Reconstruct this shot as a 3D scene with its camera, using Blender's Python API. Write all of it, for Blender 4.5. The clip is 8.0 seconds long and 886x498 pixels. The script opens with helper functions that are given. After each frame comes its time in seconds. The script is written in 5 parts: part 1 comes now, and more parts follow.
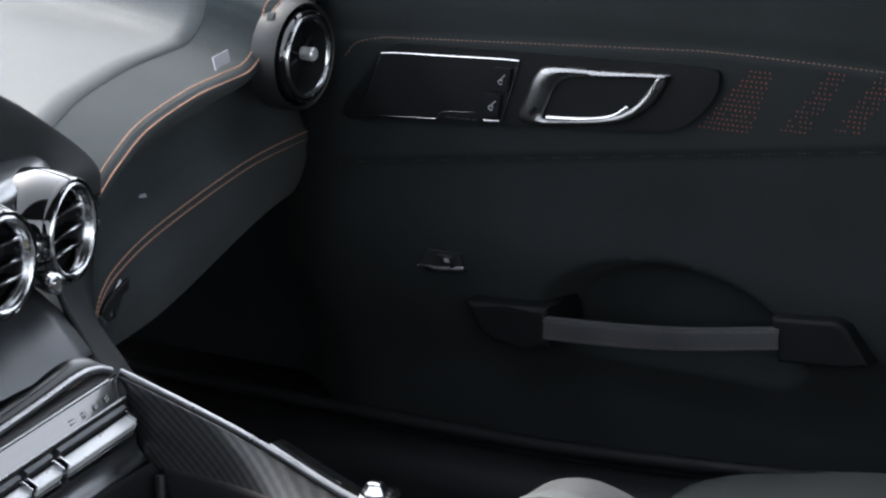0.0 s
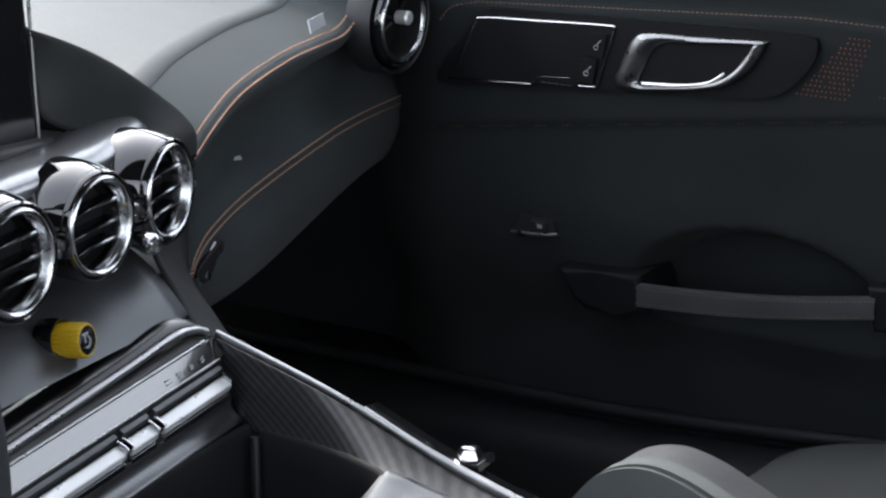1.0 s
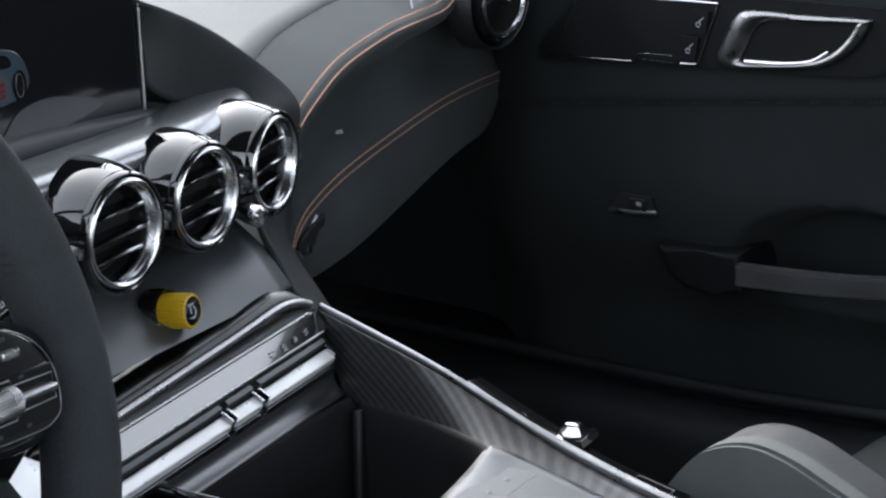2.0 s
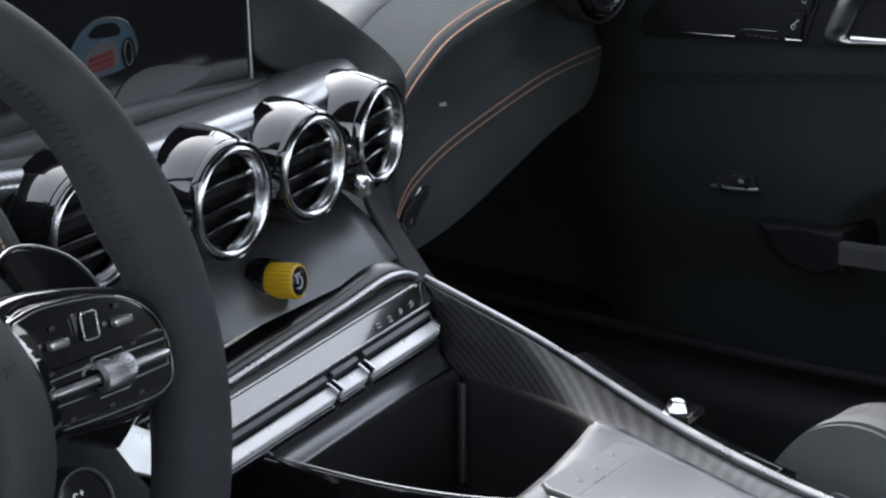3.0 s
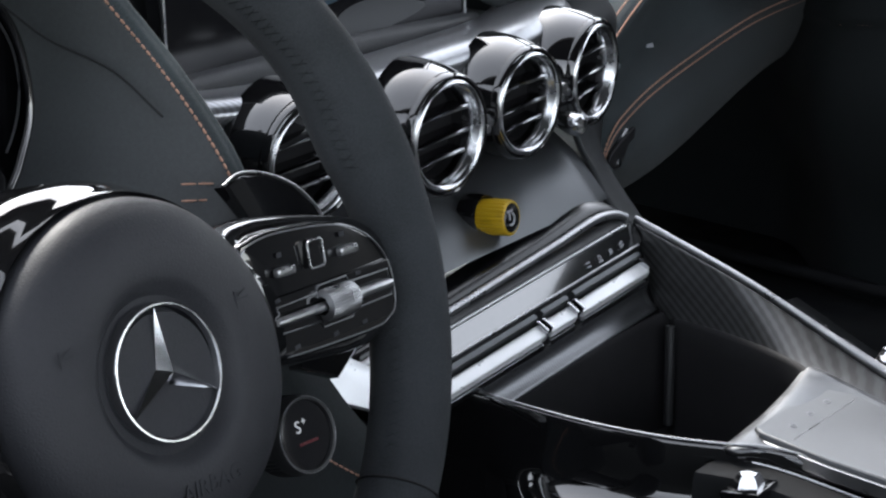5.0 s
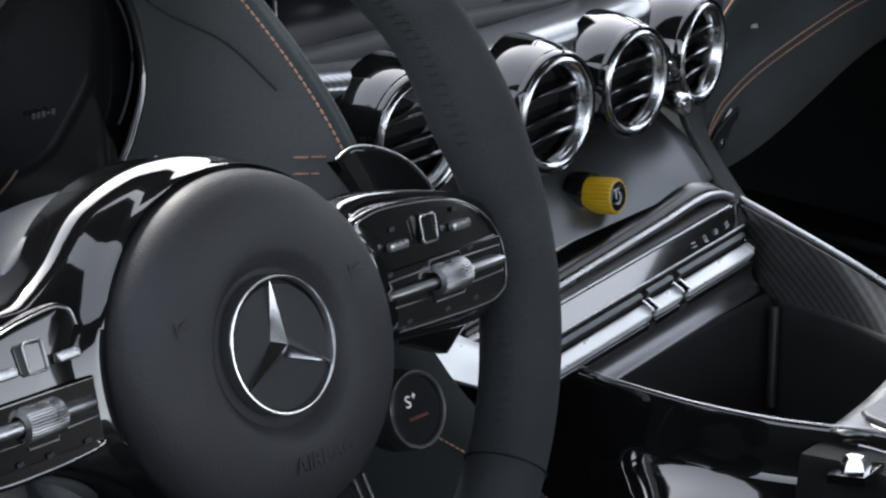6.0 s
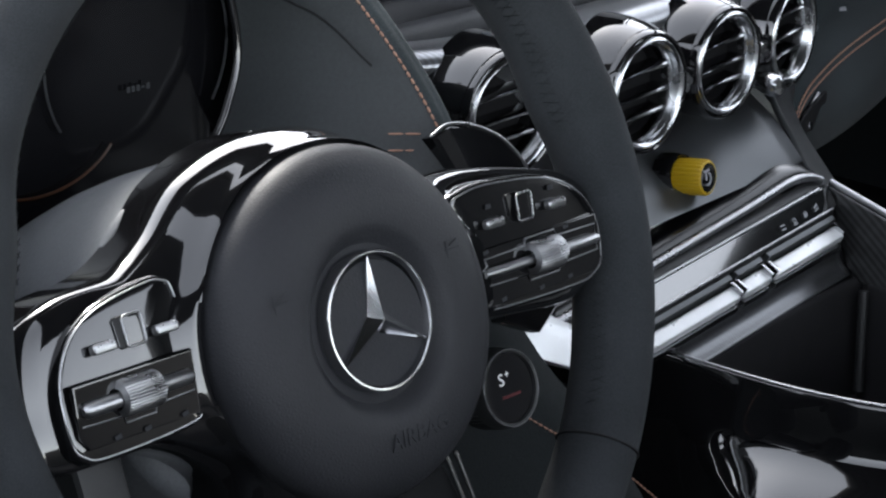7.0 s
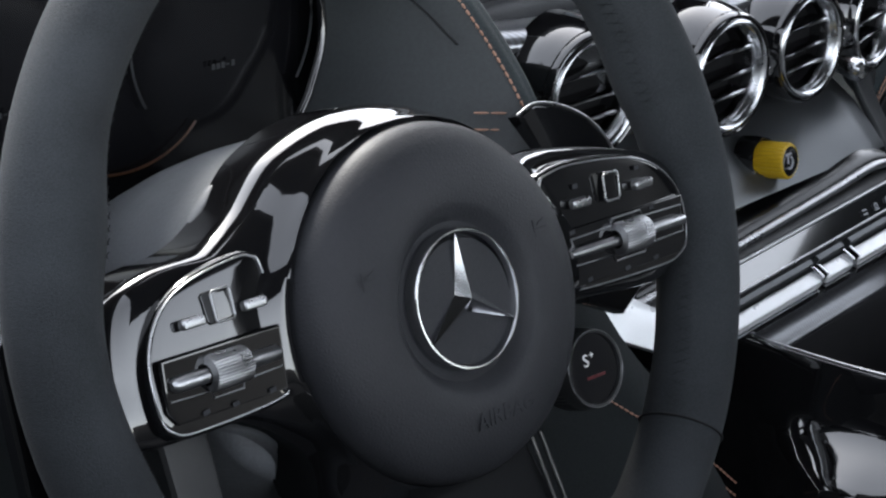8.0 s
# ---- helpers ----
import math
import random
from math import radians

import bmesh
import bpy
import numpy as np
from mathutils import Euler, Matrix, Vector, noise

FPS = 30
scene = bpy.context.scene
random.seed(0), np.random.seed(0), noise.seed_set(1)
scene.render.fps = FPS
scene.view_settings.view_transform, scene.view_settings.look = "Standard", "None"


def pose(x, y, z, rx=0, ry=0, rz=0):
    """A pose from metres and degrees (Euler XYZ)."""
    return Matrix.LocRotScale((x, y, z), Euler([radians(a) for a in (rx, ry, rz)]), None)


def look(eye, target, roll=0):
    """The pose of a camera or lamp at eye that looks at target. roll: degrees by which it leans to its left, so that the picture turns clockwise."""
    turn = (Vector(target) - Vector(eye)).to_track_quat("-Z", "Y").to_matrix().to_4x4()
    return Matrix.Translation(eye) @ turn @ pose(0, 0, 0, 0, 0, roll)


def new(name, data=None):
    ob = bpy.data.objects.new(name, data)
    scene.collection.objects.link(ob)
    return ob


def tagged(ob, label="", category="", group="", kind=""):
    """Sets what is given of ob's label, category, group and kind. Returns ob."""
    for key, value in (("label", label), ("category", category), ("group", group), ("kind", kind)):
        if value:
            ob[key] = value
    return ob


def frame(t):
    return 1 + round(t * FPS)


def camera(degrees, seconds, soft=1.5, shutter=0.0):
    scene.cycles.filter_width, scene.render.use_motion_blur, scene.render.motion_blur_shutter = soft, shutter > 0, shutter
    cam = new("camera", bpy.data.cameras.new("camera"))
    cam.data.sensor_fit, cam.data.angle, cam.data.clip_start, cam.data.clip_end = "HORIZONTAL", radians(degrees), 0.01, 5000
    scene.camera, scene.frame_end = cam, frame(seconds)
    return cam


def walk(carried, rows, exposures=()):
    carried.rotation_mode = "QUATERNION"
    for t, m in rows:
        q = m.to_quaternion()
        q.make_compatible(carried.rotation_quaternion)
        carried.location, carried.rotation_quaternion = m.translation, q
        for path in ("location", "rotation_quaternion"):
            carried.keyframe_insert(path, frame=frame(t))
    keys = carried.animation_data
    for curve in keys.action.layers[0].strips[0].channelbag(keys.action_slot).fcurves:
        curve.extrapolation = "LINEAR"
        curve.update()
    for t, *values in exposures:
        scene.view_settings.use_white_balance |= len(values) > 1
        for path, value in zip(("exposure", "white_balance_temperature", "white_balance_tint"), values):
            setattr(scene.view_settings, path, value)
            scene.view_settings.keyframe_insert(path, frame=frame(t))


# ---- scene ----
cam = camera(19.0, 8.0, soft=2.3)
SKY, SUN, STOPS = 0.15, 1.1, 2.6
ROWS = [
    (0.0, -1.0197, -0.7493, 0.9855, 74.280, 0.261, -58.964),
    (0.5, -1.0216, -0.7451, 0.9857, 73.940, 0.171, -58.091),
    (1.0, -1.0209, -0.7387, 0.9805, 73.644, 0.172, -57.140),
    (1.5, -1.0237, -0.7314, 0.9781, 73.431, 0.097, -56.269),
    (3.0, -1.0296, -0.7068, 0.9692, 72.798, -0.163, -53.519),
    (3.5, -1.0319, -0.6992, 0.9673, 72.500, -0.290, -52.638),
    (4.0, -1.0350, -0.6926, 0.9633, 72.231, -0.305, -51.616),
    (4.5, -1.0373, -0.6846, 0.9603, 71.963, -0.437, -50.767),
    (6.0, -1.0494, -0.6667, 0.9554, 71.306, -0.773, -47.976),
    (6.5, -1.0524, -0.6610, 0.9541, 71.083, -0.929, -47.198),
    (7.0, -1.0562, -0.6553, 0.9512, 70.949, -0.970, -46.460),
    (7.5, -1.0592, -0.6503, 0.9492, 70.807, -1.056, -45.726),
    (8.0, -1.0625, -0.6455, 0.9463, 70.667, -1.077, -45.105),
]
walk(cam, [(t, pose(x, y, z, rx, ry, rz)) for t, x, y, z, rx, ry, rz in ROWS], [(0.0, STOPS), (8.0, STOPS)])

# ---- sky, sun, exposure ----
world = bpy.data.worlds.new("overcast_sky")
scene.world = world
world.use_nodes = True
wn, wl = world.node_tree.nodes, world.node_tree.links
wn.clear()
w_out, w_bg, w_sky, w_sat = wn.new("ShaderNodeOutputWorld"), wn.new("ShaderNodeBackground"), wn.new("ShaderNodeTexSky"), wn.new("ShaderNodeHueSaturation")
w_sky.sky_type, w_sky.sun_disc = "NISHITA", False
w_sky.sun_elevation, w_sky.sun_rotation = radians(45), radians(20)
w_sat.inputs["Saturation"].default_value = 0.30
w_bg.inputs["Strength"].default_value = SKY
wl.new(w_sky.outputs[0], w_sat.inputs["Color"])
wl.new(w_sat.outputs[0], w_bg.inputs["Color"])
wl.new(w_bg.outputs[0], w_out.inputs["Surface"])
sun_data = bpy.data.lights.new("sun", "SUN")
sun_data.energy, sun_data.angle, sun_data.color = SUN, radians(12), (1.0, 0.97, 0.93)
sun = new("sun", sun_data)
sun.matrix_world = look((0.9, 2.4, 2.6), (0, 0, 0.2))


# ---- materials ----
def material(name, base, rough, metal=0.0, vary=0.25, scale=40.0, fine=900.0, bump=0.15, coat=0.0, rough_vary=0.1, sheen=0.0, spec=0.5):
    """A surface with cloudy variation, a fine grain and a fine relief, in metres."""
    m = bpy.data.materials.new(name)
    m.use_nodes = True
    n, l = m.node_tree.nodes, m.node_tree.links
    b = n["Principled BSDF"]
    co = n.new("ShaderNodeTexCoord")
    big, small = n.new("ShaderNodeTexNoise"), n.new("ShaderNodeTexNoise")
    big.inputs["Scale"].default_value, big.inputs["Detail"].default_value = scale, 4
    small.inputs["Scale"].default_value, small.inputs["Detail"].default_value = fine, 3
    l.new(co.outputs["Object"], big.inputs["Vector"])
    l.new(co.outputs["Object"], small.inputs["Vector"])
    mix = n.new("ShaderNodeMath")
    mix.operation = "ADD"
    l.new(big.outputs[0], mix.inputs[0])
    l.new(small.outputs[0], mix.inputs[1])
    ramp = n.new("ShaderNodeMapRange")
    ramp.inputs[1].default_value, ramp.inputs[2].default_value = 0.6, 1.4
    ramp.inputs[3].default_value, ramp.inputs[4].default_value = 1 - vary, 1 + vary
    l.new(mix.outputs[0], ramp.inputs[0])
    col = n.new("ShaderNodeVectorMath")
    col.operation = "SCALE"
    col.inputs[0].default_value = base
    l.new(ramp.outputs[0], col.inputs["Scale"])
    l.new(col.outputs[0], b.inputs["Base Color"])
    rr = n.new("ShaderNodeMapRange")
    rr.inputs[1].default_value, rr.inputs[2].default_value = 0.3, 0.7
    rr.inputs[3].default_value, rr.inputs[4].default_value = max(rough - rough_vary, 0.02), min(rough + rough_vary, 1)
    l.new(big.outputs[0], rr.inputs[0])
    l.new(rr.outputs[0], b.inputs["Roughness"])
    b.inputs["Metallic"].default_value = metal
    b.inputs["Specular IOR Level"].default_value = spec
    b.inputs["Coat Weight"].default_value = coat
    b.inputs["Coat Roughness"].default_value = 0.03
    b.inputs["Coat IOR"].default_value = 1.5
    b.inputs["Sheen Weight"].default_value = sheen
    b.inputs["Sheen Roughness"].default_value = 0.5
    if bump:
        bp = n.new("ShaderNodeBump")
        bp.inputs["Strength"].default_value, bp.inputs["Distance"].default_value = bump, 0.0006
        l.new(small.outputs[0], bp.inputs["Height"])
        l.new(bp.outputs[0], b.inputs["Normal"])
    return m


def grained(m, scale, strength, distance):
    """Adds a pebbled leather grain to a material."""
    n, l = m.node_tree.nodes, m.node_tree.links
    vo, bp, co = n.new("ShaderNodeTexVoronoi"), n.new("ShaderNodeBump"), n.new("ShaderNodeTexCoord")
    vo.feature = "DISTANCE_TO_EDGE"
    vo.inputs["Scale"].default_value = scale
    bp.inputs["Strength"].default_value, bp.inputs["Distance"].default_value = strength, distance
    l.new(co.outputs["Object"], vo.inputs["Vector"])
    l.new(vo.outputs[0], bp.inputs["Height"])
    l.new(bp.outputs[0], n["Principled BSDF"].inputs["Normal"])
    return m


def carbon_weave(name, pitch, along, across, dark, bright, metal, rough):
    """Clear-coated twill: slanting bands of fibre, broken by a finer cross band."""
    m = bpy.data.materials.new(name)
    m.use_nodes = True
    n, l = m.node_tree.nodes, m.node_tree.links
    b = n["Principled BSDF"]
    co, mp = n.new("ShaderNodeTexCoord"), n.new("ShaderNodeCombineXYZ")
    for k, way in enumerate((along, across)):
        dot = n.new("ShaderNodeVectorMath")
        dot.operation = "DOT_PRODUCT"
        dot.inputs[1].default_value = way
        l.new(co.outputs["Object"], dot.inputs[0])
        l.new(dot.outputs["Value"], mp.inputs[k])
    w1, w2 = n.new("ShaderNodeTexWave"), n.new("ShaderNodeTexWave")
    for w, d, k in ((w1, "X", 1.0), (w2, "Y", 0.5)):
        w.bands_direction = d
        w.inputs["Scale"].default_value = 0.314 / pitch * k
        w.inputs["Distortion"].default_value = 0.15
        l.new(mp.outputs[0], w.inputs["Vector"])
    mul = n.new("ShaderNodeMath")
    mul.operation = "MULTIPLY_ADD"
    mul.inputs[1].default_value, mul.inputs[2].default_value = 0.25, 0.0
    l.new(w2.outputs["Fac"], mul.inputs[0])
    add = n.new("ShaderNodeMath")
    l.new(w1.outputs["Fac"], add.inputs[0])
    l.new(mul.outputs[0], add.inputs[1])
    cr = n.new("ShaderNodeValToRGB")
    cr.color_ramp.elements[0].position, cr.color_ramp.elements[0].color = 0.35, (dark, dark, dark * 1.05, 1)
    cr.color_ramp.elements[1].position, cr.color_ramp.elements[1].color = 0.95, (bright, bright * 1.05, bright * 1.1, 1)
    l.new(add.outputs[0], cr.inputs[0])
    l.new(cr.outputs[0], b.inputs["Base Color"])
    b.inputs["Metallic"].default_value = metal
    b.inputs["Roughness"].default_value = rough
    b.inputs["Coat Weight"].default_value = 0.25
    b.inputs["Coat Roughness"].default_value = 0.15
    return m


def glow(name, color, strength):
    m = bpy.data.materials.new(name)
    m.use_nodes = True
    b = m.node_tree.nodes["Principled BSDF"]
    b.inputs["Base Color"].default_value = (*color, 1)
    b.inputs["Emission Color"].default_value = (*color, 1)
    b.inputs["Emission Strength"].default_value = strength
    b.inputs["Roughness"].default_value = 0.3
    return m


# leather top; its paler base also holds windscreen haze, the suede's the fascia's shade
HAZED_DASH_LEATHER = grained(material("hazed_dash_top_leather", (0.060, 0.067, 0.070), 0.62, vary=0.4, scale=12, fine=900, spec=0.4, sheen=0.08), 650, 0.15, 0.0003)
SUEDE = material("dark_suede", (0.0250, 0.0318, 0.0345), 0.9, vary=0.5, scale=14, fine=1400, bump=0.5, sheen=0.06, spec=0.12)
RIM_SUEDE = material("rim_suede", (0.0265, 0.0290, 0.0318), 0.88, vary=0.42, scale=30, fine=1600, bump=0.5, sheen=0.02, spec=0.1)
LEATHER = grained(material("dark_leather", (0.016, 0.0177, 0.019), 0.55, vary=0.2, scale=18, fine=500, spec=0.3), 700, 0.25, 0.0004)
PAD_LEATHER = grained(material("airbag_leather", (0.019, 0.0197, 0.0225), 0.56, vary=0.12, scale=20, fine=500, spec=0.24), 620, 0.35, 0.0005)
DOOR_HIDE = material("door_suede", (0.0138, 0.0163, 0.0172), 0.85, vary=0.3, scale=14, fine=1200, bump=0.4, sheen=0.03, spec=0.08)
COLUMN_GREY = material("grey_column_leather", (0.095, 0.100, 0.107), 0.5, vary=0.2, scale=40, fine=700, bump=0.3)
SEAT_GREY = material("grey_seat_suede", (0.092, 0.100, 0.100), 0.9, vary=0.15, scale=25, fine=1300, bump=0.5, sheen=0.05, spec=0.15)
PLASTIC = material("black_plastic", (0.012, 0.0127, 0.0138), 0.5, vary=0.2, scale=30, fine=900, bump=0.2)
STRAP = material("strap_leather", (0.030, 0.0315, 0.034), 0.5, vary=0.2, scale=40, fine=700, bump=0.3)
GLOSS = material("gloss_black", (0.0042, 0.0042, 0.0047), 0.05, vary=0.1, scale=8, bump=0, coat=1.0, rough_vary=0.02)
VOID = material("vent_black", (0.010, 0.010, 0.011), 0.7, vary=0.2, bump=0, spec=0.15)
CHROME = material("bright_chrome", (0.55, 0.555, 0.57), 0.13, metal=1.0, vary=0.05, scale=60, bump=0, rough_vary=0.05)
RING_SILVER = material("vent_ring_silver", (0.52, 0.53, 0.545), 0.22, metal=1.0, vary=0.06, scale=60, fine=1500, bump=0.05)
SATIN = material("satin_silver", (0.36, 0.365, 0.375), 0.32, metal=1.0, vary=0.08, scale=50, fine=1500, bump=0.1)
DARK_SILVER = material("brushed_dark_silver", (0.15, 0.153, 0.158), 0.38, metal=1.0, vary=0.12, scale=60, fine=1500, bump=0.15)
FRAME_SILVER = material("handle_silver", (0.22, 0.222, 0.228), 0.3, metal=1.0, vary=0.1, scale=60, fine=1500, bump=0.1)
SWITCH_SILVER = material("switch_silver", (0.60, 0.61, 0.62), 0.33, metal=0.45, vary=0.06, scale=40, fine=1500, bump=0.05)
CLIMATE_GLASS = material("climate_glass", (0.003, 0.003, 0.0035), 0.08, vary=0.1, scale=6, bump=0, coat=1.0, rough_vary=0.02, spec=1.0)
CLIMATE_GLASS.node_tree.nodes["Principled BSDF"].inputs["Coat IOR"].default_value = 1.62
SHELL_BLACK = material("console_black", (0.003, 0.003, 0.0035), 0.2, vary=0.1, scale=10, bump=0, rough_vary=0.05, spec=0.4)
SILL_BLACK = material("sill_black", (0.011, 0.0116, 0.0128), 0.62, vary=0.2, scale=30, fine=900, bump=0.1, spec=0.2)
DOOR_BLACK = material("door_black", (0.0055, 0.006, 0.0067), 0.6, vary=0.2, scale=30, fine=900, bump=0.2, spec=0.12)
# dark leather again, with the windscreen's light on the lining put into its base
LEATHER_LIT = grained(material("dark_leather_lit", (0.028, 0.0315, 0.0332), 0.55, vary=0.2, scale=18, fine=500, spec=0.3), 700, 0.25, 0.0004)
PANEL_GREY = material("satin_grey_panel", (0.085, 0.09, 0.095), 0.42, metal=0.7, vary=0.06, scale=12, fine=1800, bump=0.1)
PAD_GREY = material("touchpad_grey", (0.098, 0.102, 0.108), 0.4, metal=0.35, vary=0.05, scale=10, fine=1500, bump=0.08)
YELLOW = material("yellow_plastic", (0.42, 0.27, 0.008), 0.42, vary=0.12, scale=90, fine=900, bump=0.1)
THREAD = material("orange_thread", (0.30, 0.165, 0.115), 0.8, vary=0.25, scale=300, bump=0)
PALE_THREAD = material("dull_orange_thread", (0.13, 0.075, 0.05), 0.8, vary=0.25, scale=300, bump=0)
GREY_THREAD = material("grey_thread", (0.10, 0.09, 0.085), 0.8, vary=0.25, scale=300, bump=0)
DOT = material("perforation_orange", (0.28, 0.060, 0.028), 0.8, vary=0.5, scale=220, bump=0)
CARPET = material("black_carpet", (0.048, 0.049, 0.052), 0.95, vary=0.4, scale=60, fine=900, bump=0.6, spec=0.05)
ICON = material("icon_grey", (0.30, 0.31, 0.33), 0.6, vary=0.1, bump=0)
DIM_ICON = material("dim_icon_grey", (0.030, 0.031, 0.034), 0.7, vary=0.1, bump=0, spec=0.1)
HEADLINER = material("roof_lining", (0.05, 0.05, 0.05), 0.9, vary=0.2, bump=0.3)
ASPHALT = material("grey_ground", (0.08, 0.08, 0.083), 0.85, vary=0.25, scale=3, fine=120, bump=0.5)
# bar and front weaves: bright base colours carry the sheen of reflected light
CARBON_X = carbon_weave("carbon_bar_sheen", 0.0017, (0.75, 0.45, -0.45), (0.5, -0.6, 0.6), 0.21, 0.29, 0.8, 0.28)
CARBON_FRONT = carbon_weave("carbon_front_sheen", 0.0015, (0.80, 0.1, -0.55), (0.55, 0.1, 0.8), 0.09, 0.15, 0.8, 0.3)
CARBON_SIDE = carbon_weave("carbon_side", 0.0036, (0, 0.55, -0.83), (0, 0.83, 0.55), 0.010, 0.032, 0.35, 0.38)
SCREEN = material("screen_glass", (0.006, 0.006, 0.007), 0.12, vary=0.1, scale=6, bump=0, rough_vary=0.03)
RIM_THREAD = material("rim_thread", (0.015, 0.0165, 0.018), 0.9, vary=0.4, scale=200, bump=0, spec=0.1)
LIT_WHITE = glow("lit_white", (0.5, 0.51, 0.53), 0.06)
LIT_RED = glow("lit_red", (0.06, 0.006, 0.009), 0.012)
LIT_BLUE = glow("lit_blue", (0.016, 0.032, 0.048), 0.03)
LIT_AMBER = glow("lit_amber", (0.06, 0.022, 0.008), 0.008)
LIT_GREY = glow("lit_grey", (0.04, 0.042, 0.045), 0.006)


# ---- builders ----
def thing(name, label, category, group="", kind="", at=(0, 0, 0)):
    ob = new(name)
    ob.location = at
    ob.empty_display_size = 0.02
    return tagged(ob, label, category, group, kind)


def mesh_of(name, verts, faces, mat, parent=None, label="", smooth=True, matrix=None, thick=0.0, sharp=35):
    me = bpy.data.meshes.new(name)
    me.from_pydata([tuple(v) for v in verts], [], faces)
    me.update()
    me.materials.append(mat)
    if smooth:
        me.polygons.foreach_set("use_smooth", [True] * len(me.polygons))
        me.set_sharp_from_angle(angle=radians(sharp))
    ob = new(name, me)
    place(ob, parent, matrix)
    if label:
        ob["label"] = label
    if thick:
        mod = ob.modifiers.new("thickness", "SOLIDIFY")
        mod.thickness, mod.offset = abs(thick), -1 if thick > 0 else 1
    return ob


def place(ob, parent, matrix=None):
    m = matrix if matrix is not None else Matrix()
    if parent is not None:
        ob.parent = parent
        base = parent.matrix_basis.copy()
        up = parent.parent
        while up is not None:
            base = up.matrix_basis @ base
            up = up.parent
        ob.matrix_basis = base.inverted() @ m
    else:
        ob.matrix_basis = m
    return ob


def part(name, bm, mat, parent, label="", matrix=None, smooth=True, sharp=35):
    bmesh.ops.recalc_face_normals(bm, faces=bm.faces[:])
    me = bpy.data.meshes.new(name)
    bm.to_mesh(me)
    bm.free()
    me.materials.append(mat)
    if smooth:
        me.polygons.foreach_set("use_smooth", [True] * len(me.polygons))
        me.set_sharp_from_angle(angle=radians(sharp))
    ob = new(name, me)
    place(ob, parent, matrix)
    if label:
        ob["label"] = label
    return ob


def crisp(ob):
    """Keeps broad faces flat in their shading beside rounded edges."""
    mod = ob.modifiers.new("flat_faces", "WEIGHTED_NORMAL")
    mod.weight, mod.keep_sharp = 100, True
    return ob


def spline(pts, n, closed=False):
    """n points on a smooth curve through pts, even in parameter."""
    p = [Vector(q) for q in pts]
    k = len(p)
    out = []
    spans = k if closed else k - 1
    for i in range(n):
        s = i / n * spans if closed else i / (n - 1) * spans
        j = min(int(s), spans - 1)
        f = s - j
        if closed:
            a, b, c, d = p[(j - 1) % k], p[j], p[(j + 1) % k], p[(j + 2) % k]
        else:
            b, c = p[j], p[j + 1]
            a = p[j - 1] if j else 2 * b - c
            d = p[j + 2] if j + 2 < k else 2 * c - b
        out.append(0.5 * (2 * b + (c - a) * f + (2 * a - 5 * b + 4 * c - d) * f * f + (3 * b - a - 3 * c + d) * f ** 3))
    return out


def even(pts, step):
    """Points on a polyline at even steps, with their directions."""
    out, left = [], 0.0
    for a, b in zip(pts, pts[1:]):
        d = (b - a).length
        s = left
        while s < d:
            out.append((a.lerp(b, s / d), (b - a).normalized()))
            s += step
        left = s - d
    return out


OUT = (-0.6, -0.6, 0.55)   # the side of thin covers that shows; their thickness grows away from it


def sheet(name, rows, mat, parent=None, label="", matrix=None, thick=0.0, wrap=False, out=None):
    """A surface through rows of points."""
    h, w = len(rows), len(rows[0])
    verts = [v for r in rows for v in r]
    faces = []
    for i in range(h - 1):
        for j in range(w if wrap else w - 1):
            k = (j + 1) % w
            faces.append((i * w + j, i * w + k, (i + 1) * w + k, (i + 1) * w + j))
    if thick:
        total = Vector()
        for a, b, c, d in faces:
            total += (verts[c] - verts[a]).cross(verts[d] - verts[b])
        if total.dot(Vector(out or OUT)) < 0:
            faces = [f[::-1] for f in faces]
    return mesh_of(name, verts, faces, mat, parent, label, matrix=matrix, thick=abs(thick), sharp=60)


def cross_rows(curves, n):
    """Smooth rows between lengthwise curves of equal length."""
    cols = [spline([c[i] for c in curves], n) for i in range(len(curves[0]))]
    return [[cols[i][j] for i in range(len(cols))] for j in range(n)]


def tube(name, pts, r, mat, parent=None, label="", seg=10, closed=False, matrix=None, flat=1.0, up=(0, 0, 1)):
    rows = []
    n = len(pts)
    for i, p in enumerate(pts):
        a, b = (pts[i - 1], pts[(i + 1) % n]) if closed or 0 < i < n - 1 else (pts[max(i - 1, 0)], pts[min(i + 1, n - 1)])
        t = (b - a).normalized()
        u = Vector(up) - t * t.dot(Vector(up))
        u = u.normalized() if u.length > 1e-4 else t.orthogonal().normalized()
        v = t.cross(u)
        rad = r(i / max(n - 1, 1)) if callable(r) else r
        rows.append([p + rad * (math.cos(2 * math.pi * k / seg) * v + flat * math.sin(2 * math.pi * k / seg) * u) for k in range(seg)])
    verts = [v for q in rows for v in q]
    faces = []
    for i in range(n if closed else n - 1):
        j = (i + 1) % n
        for k in range(seg):
            m = (k + 1) % seg
            faces.append((i * seg + k, i * seg + m, j * seg + m, j * seg + k))
    if not closed:
        faces += [tuple(range(seg)), tuple(range((n - 1) * seg, n * seg))[::-1]]
    return mesh_of(name, verts, faces, mat, parent, label, matrix=matrix, sharp=50)


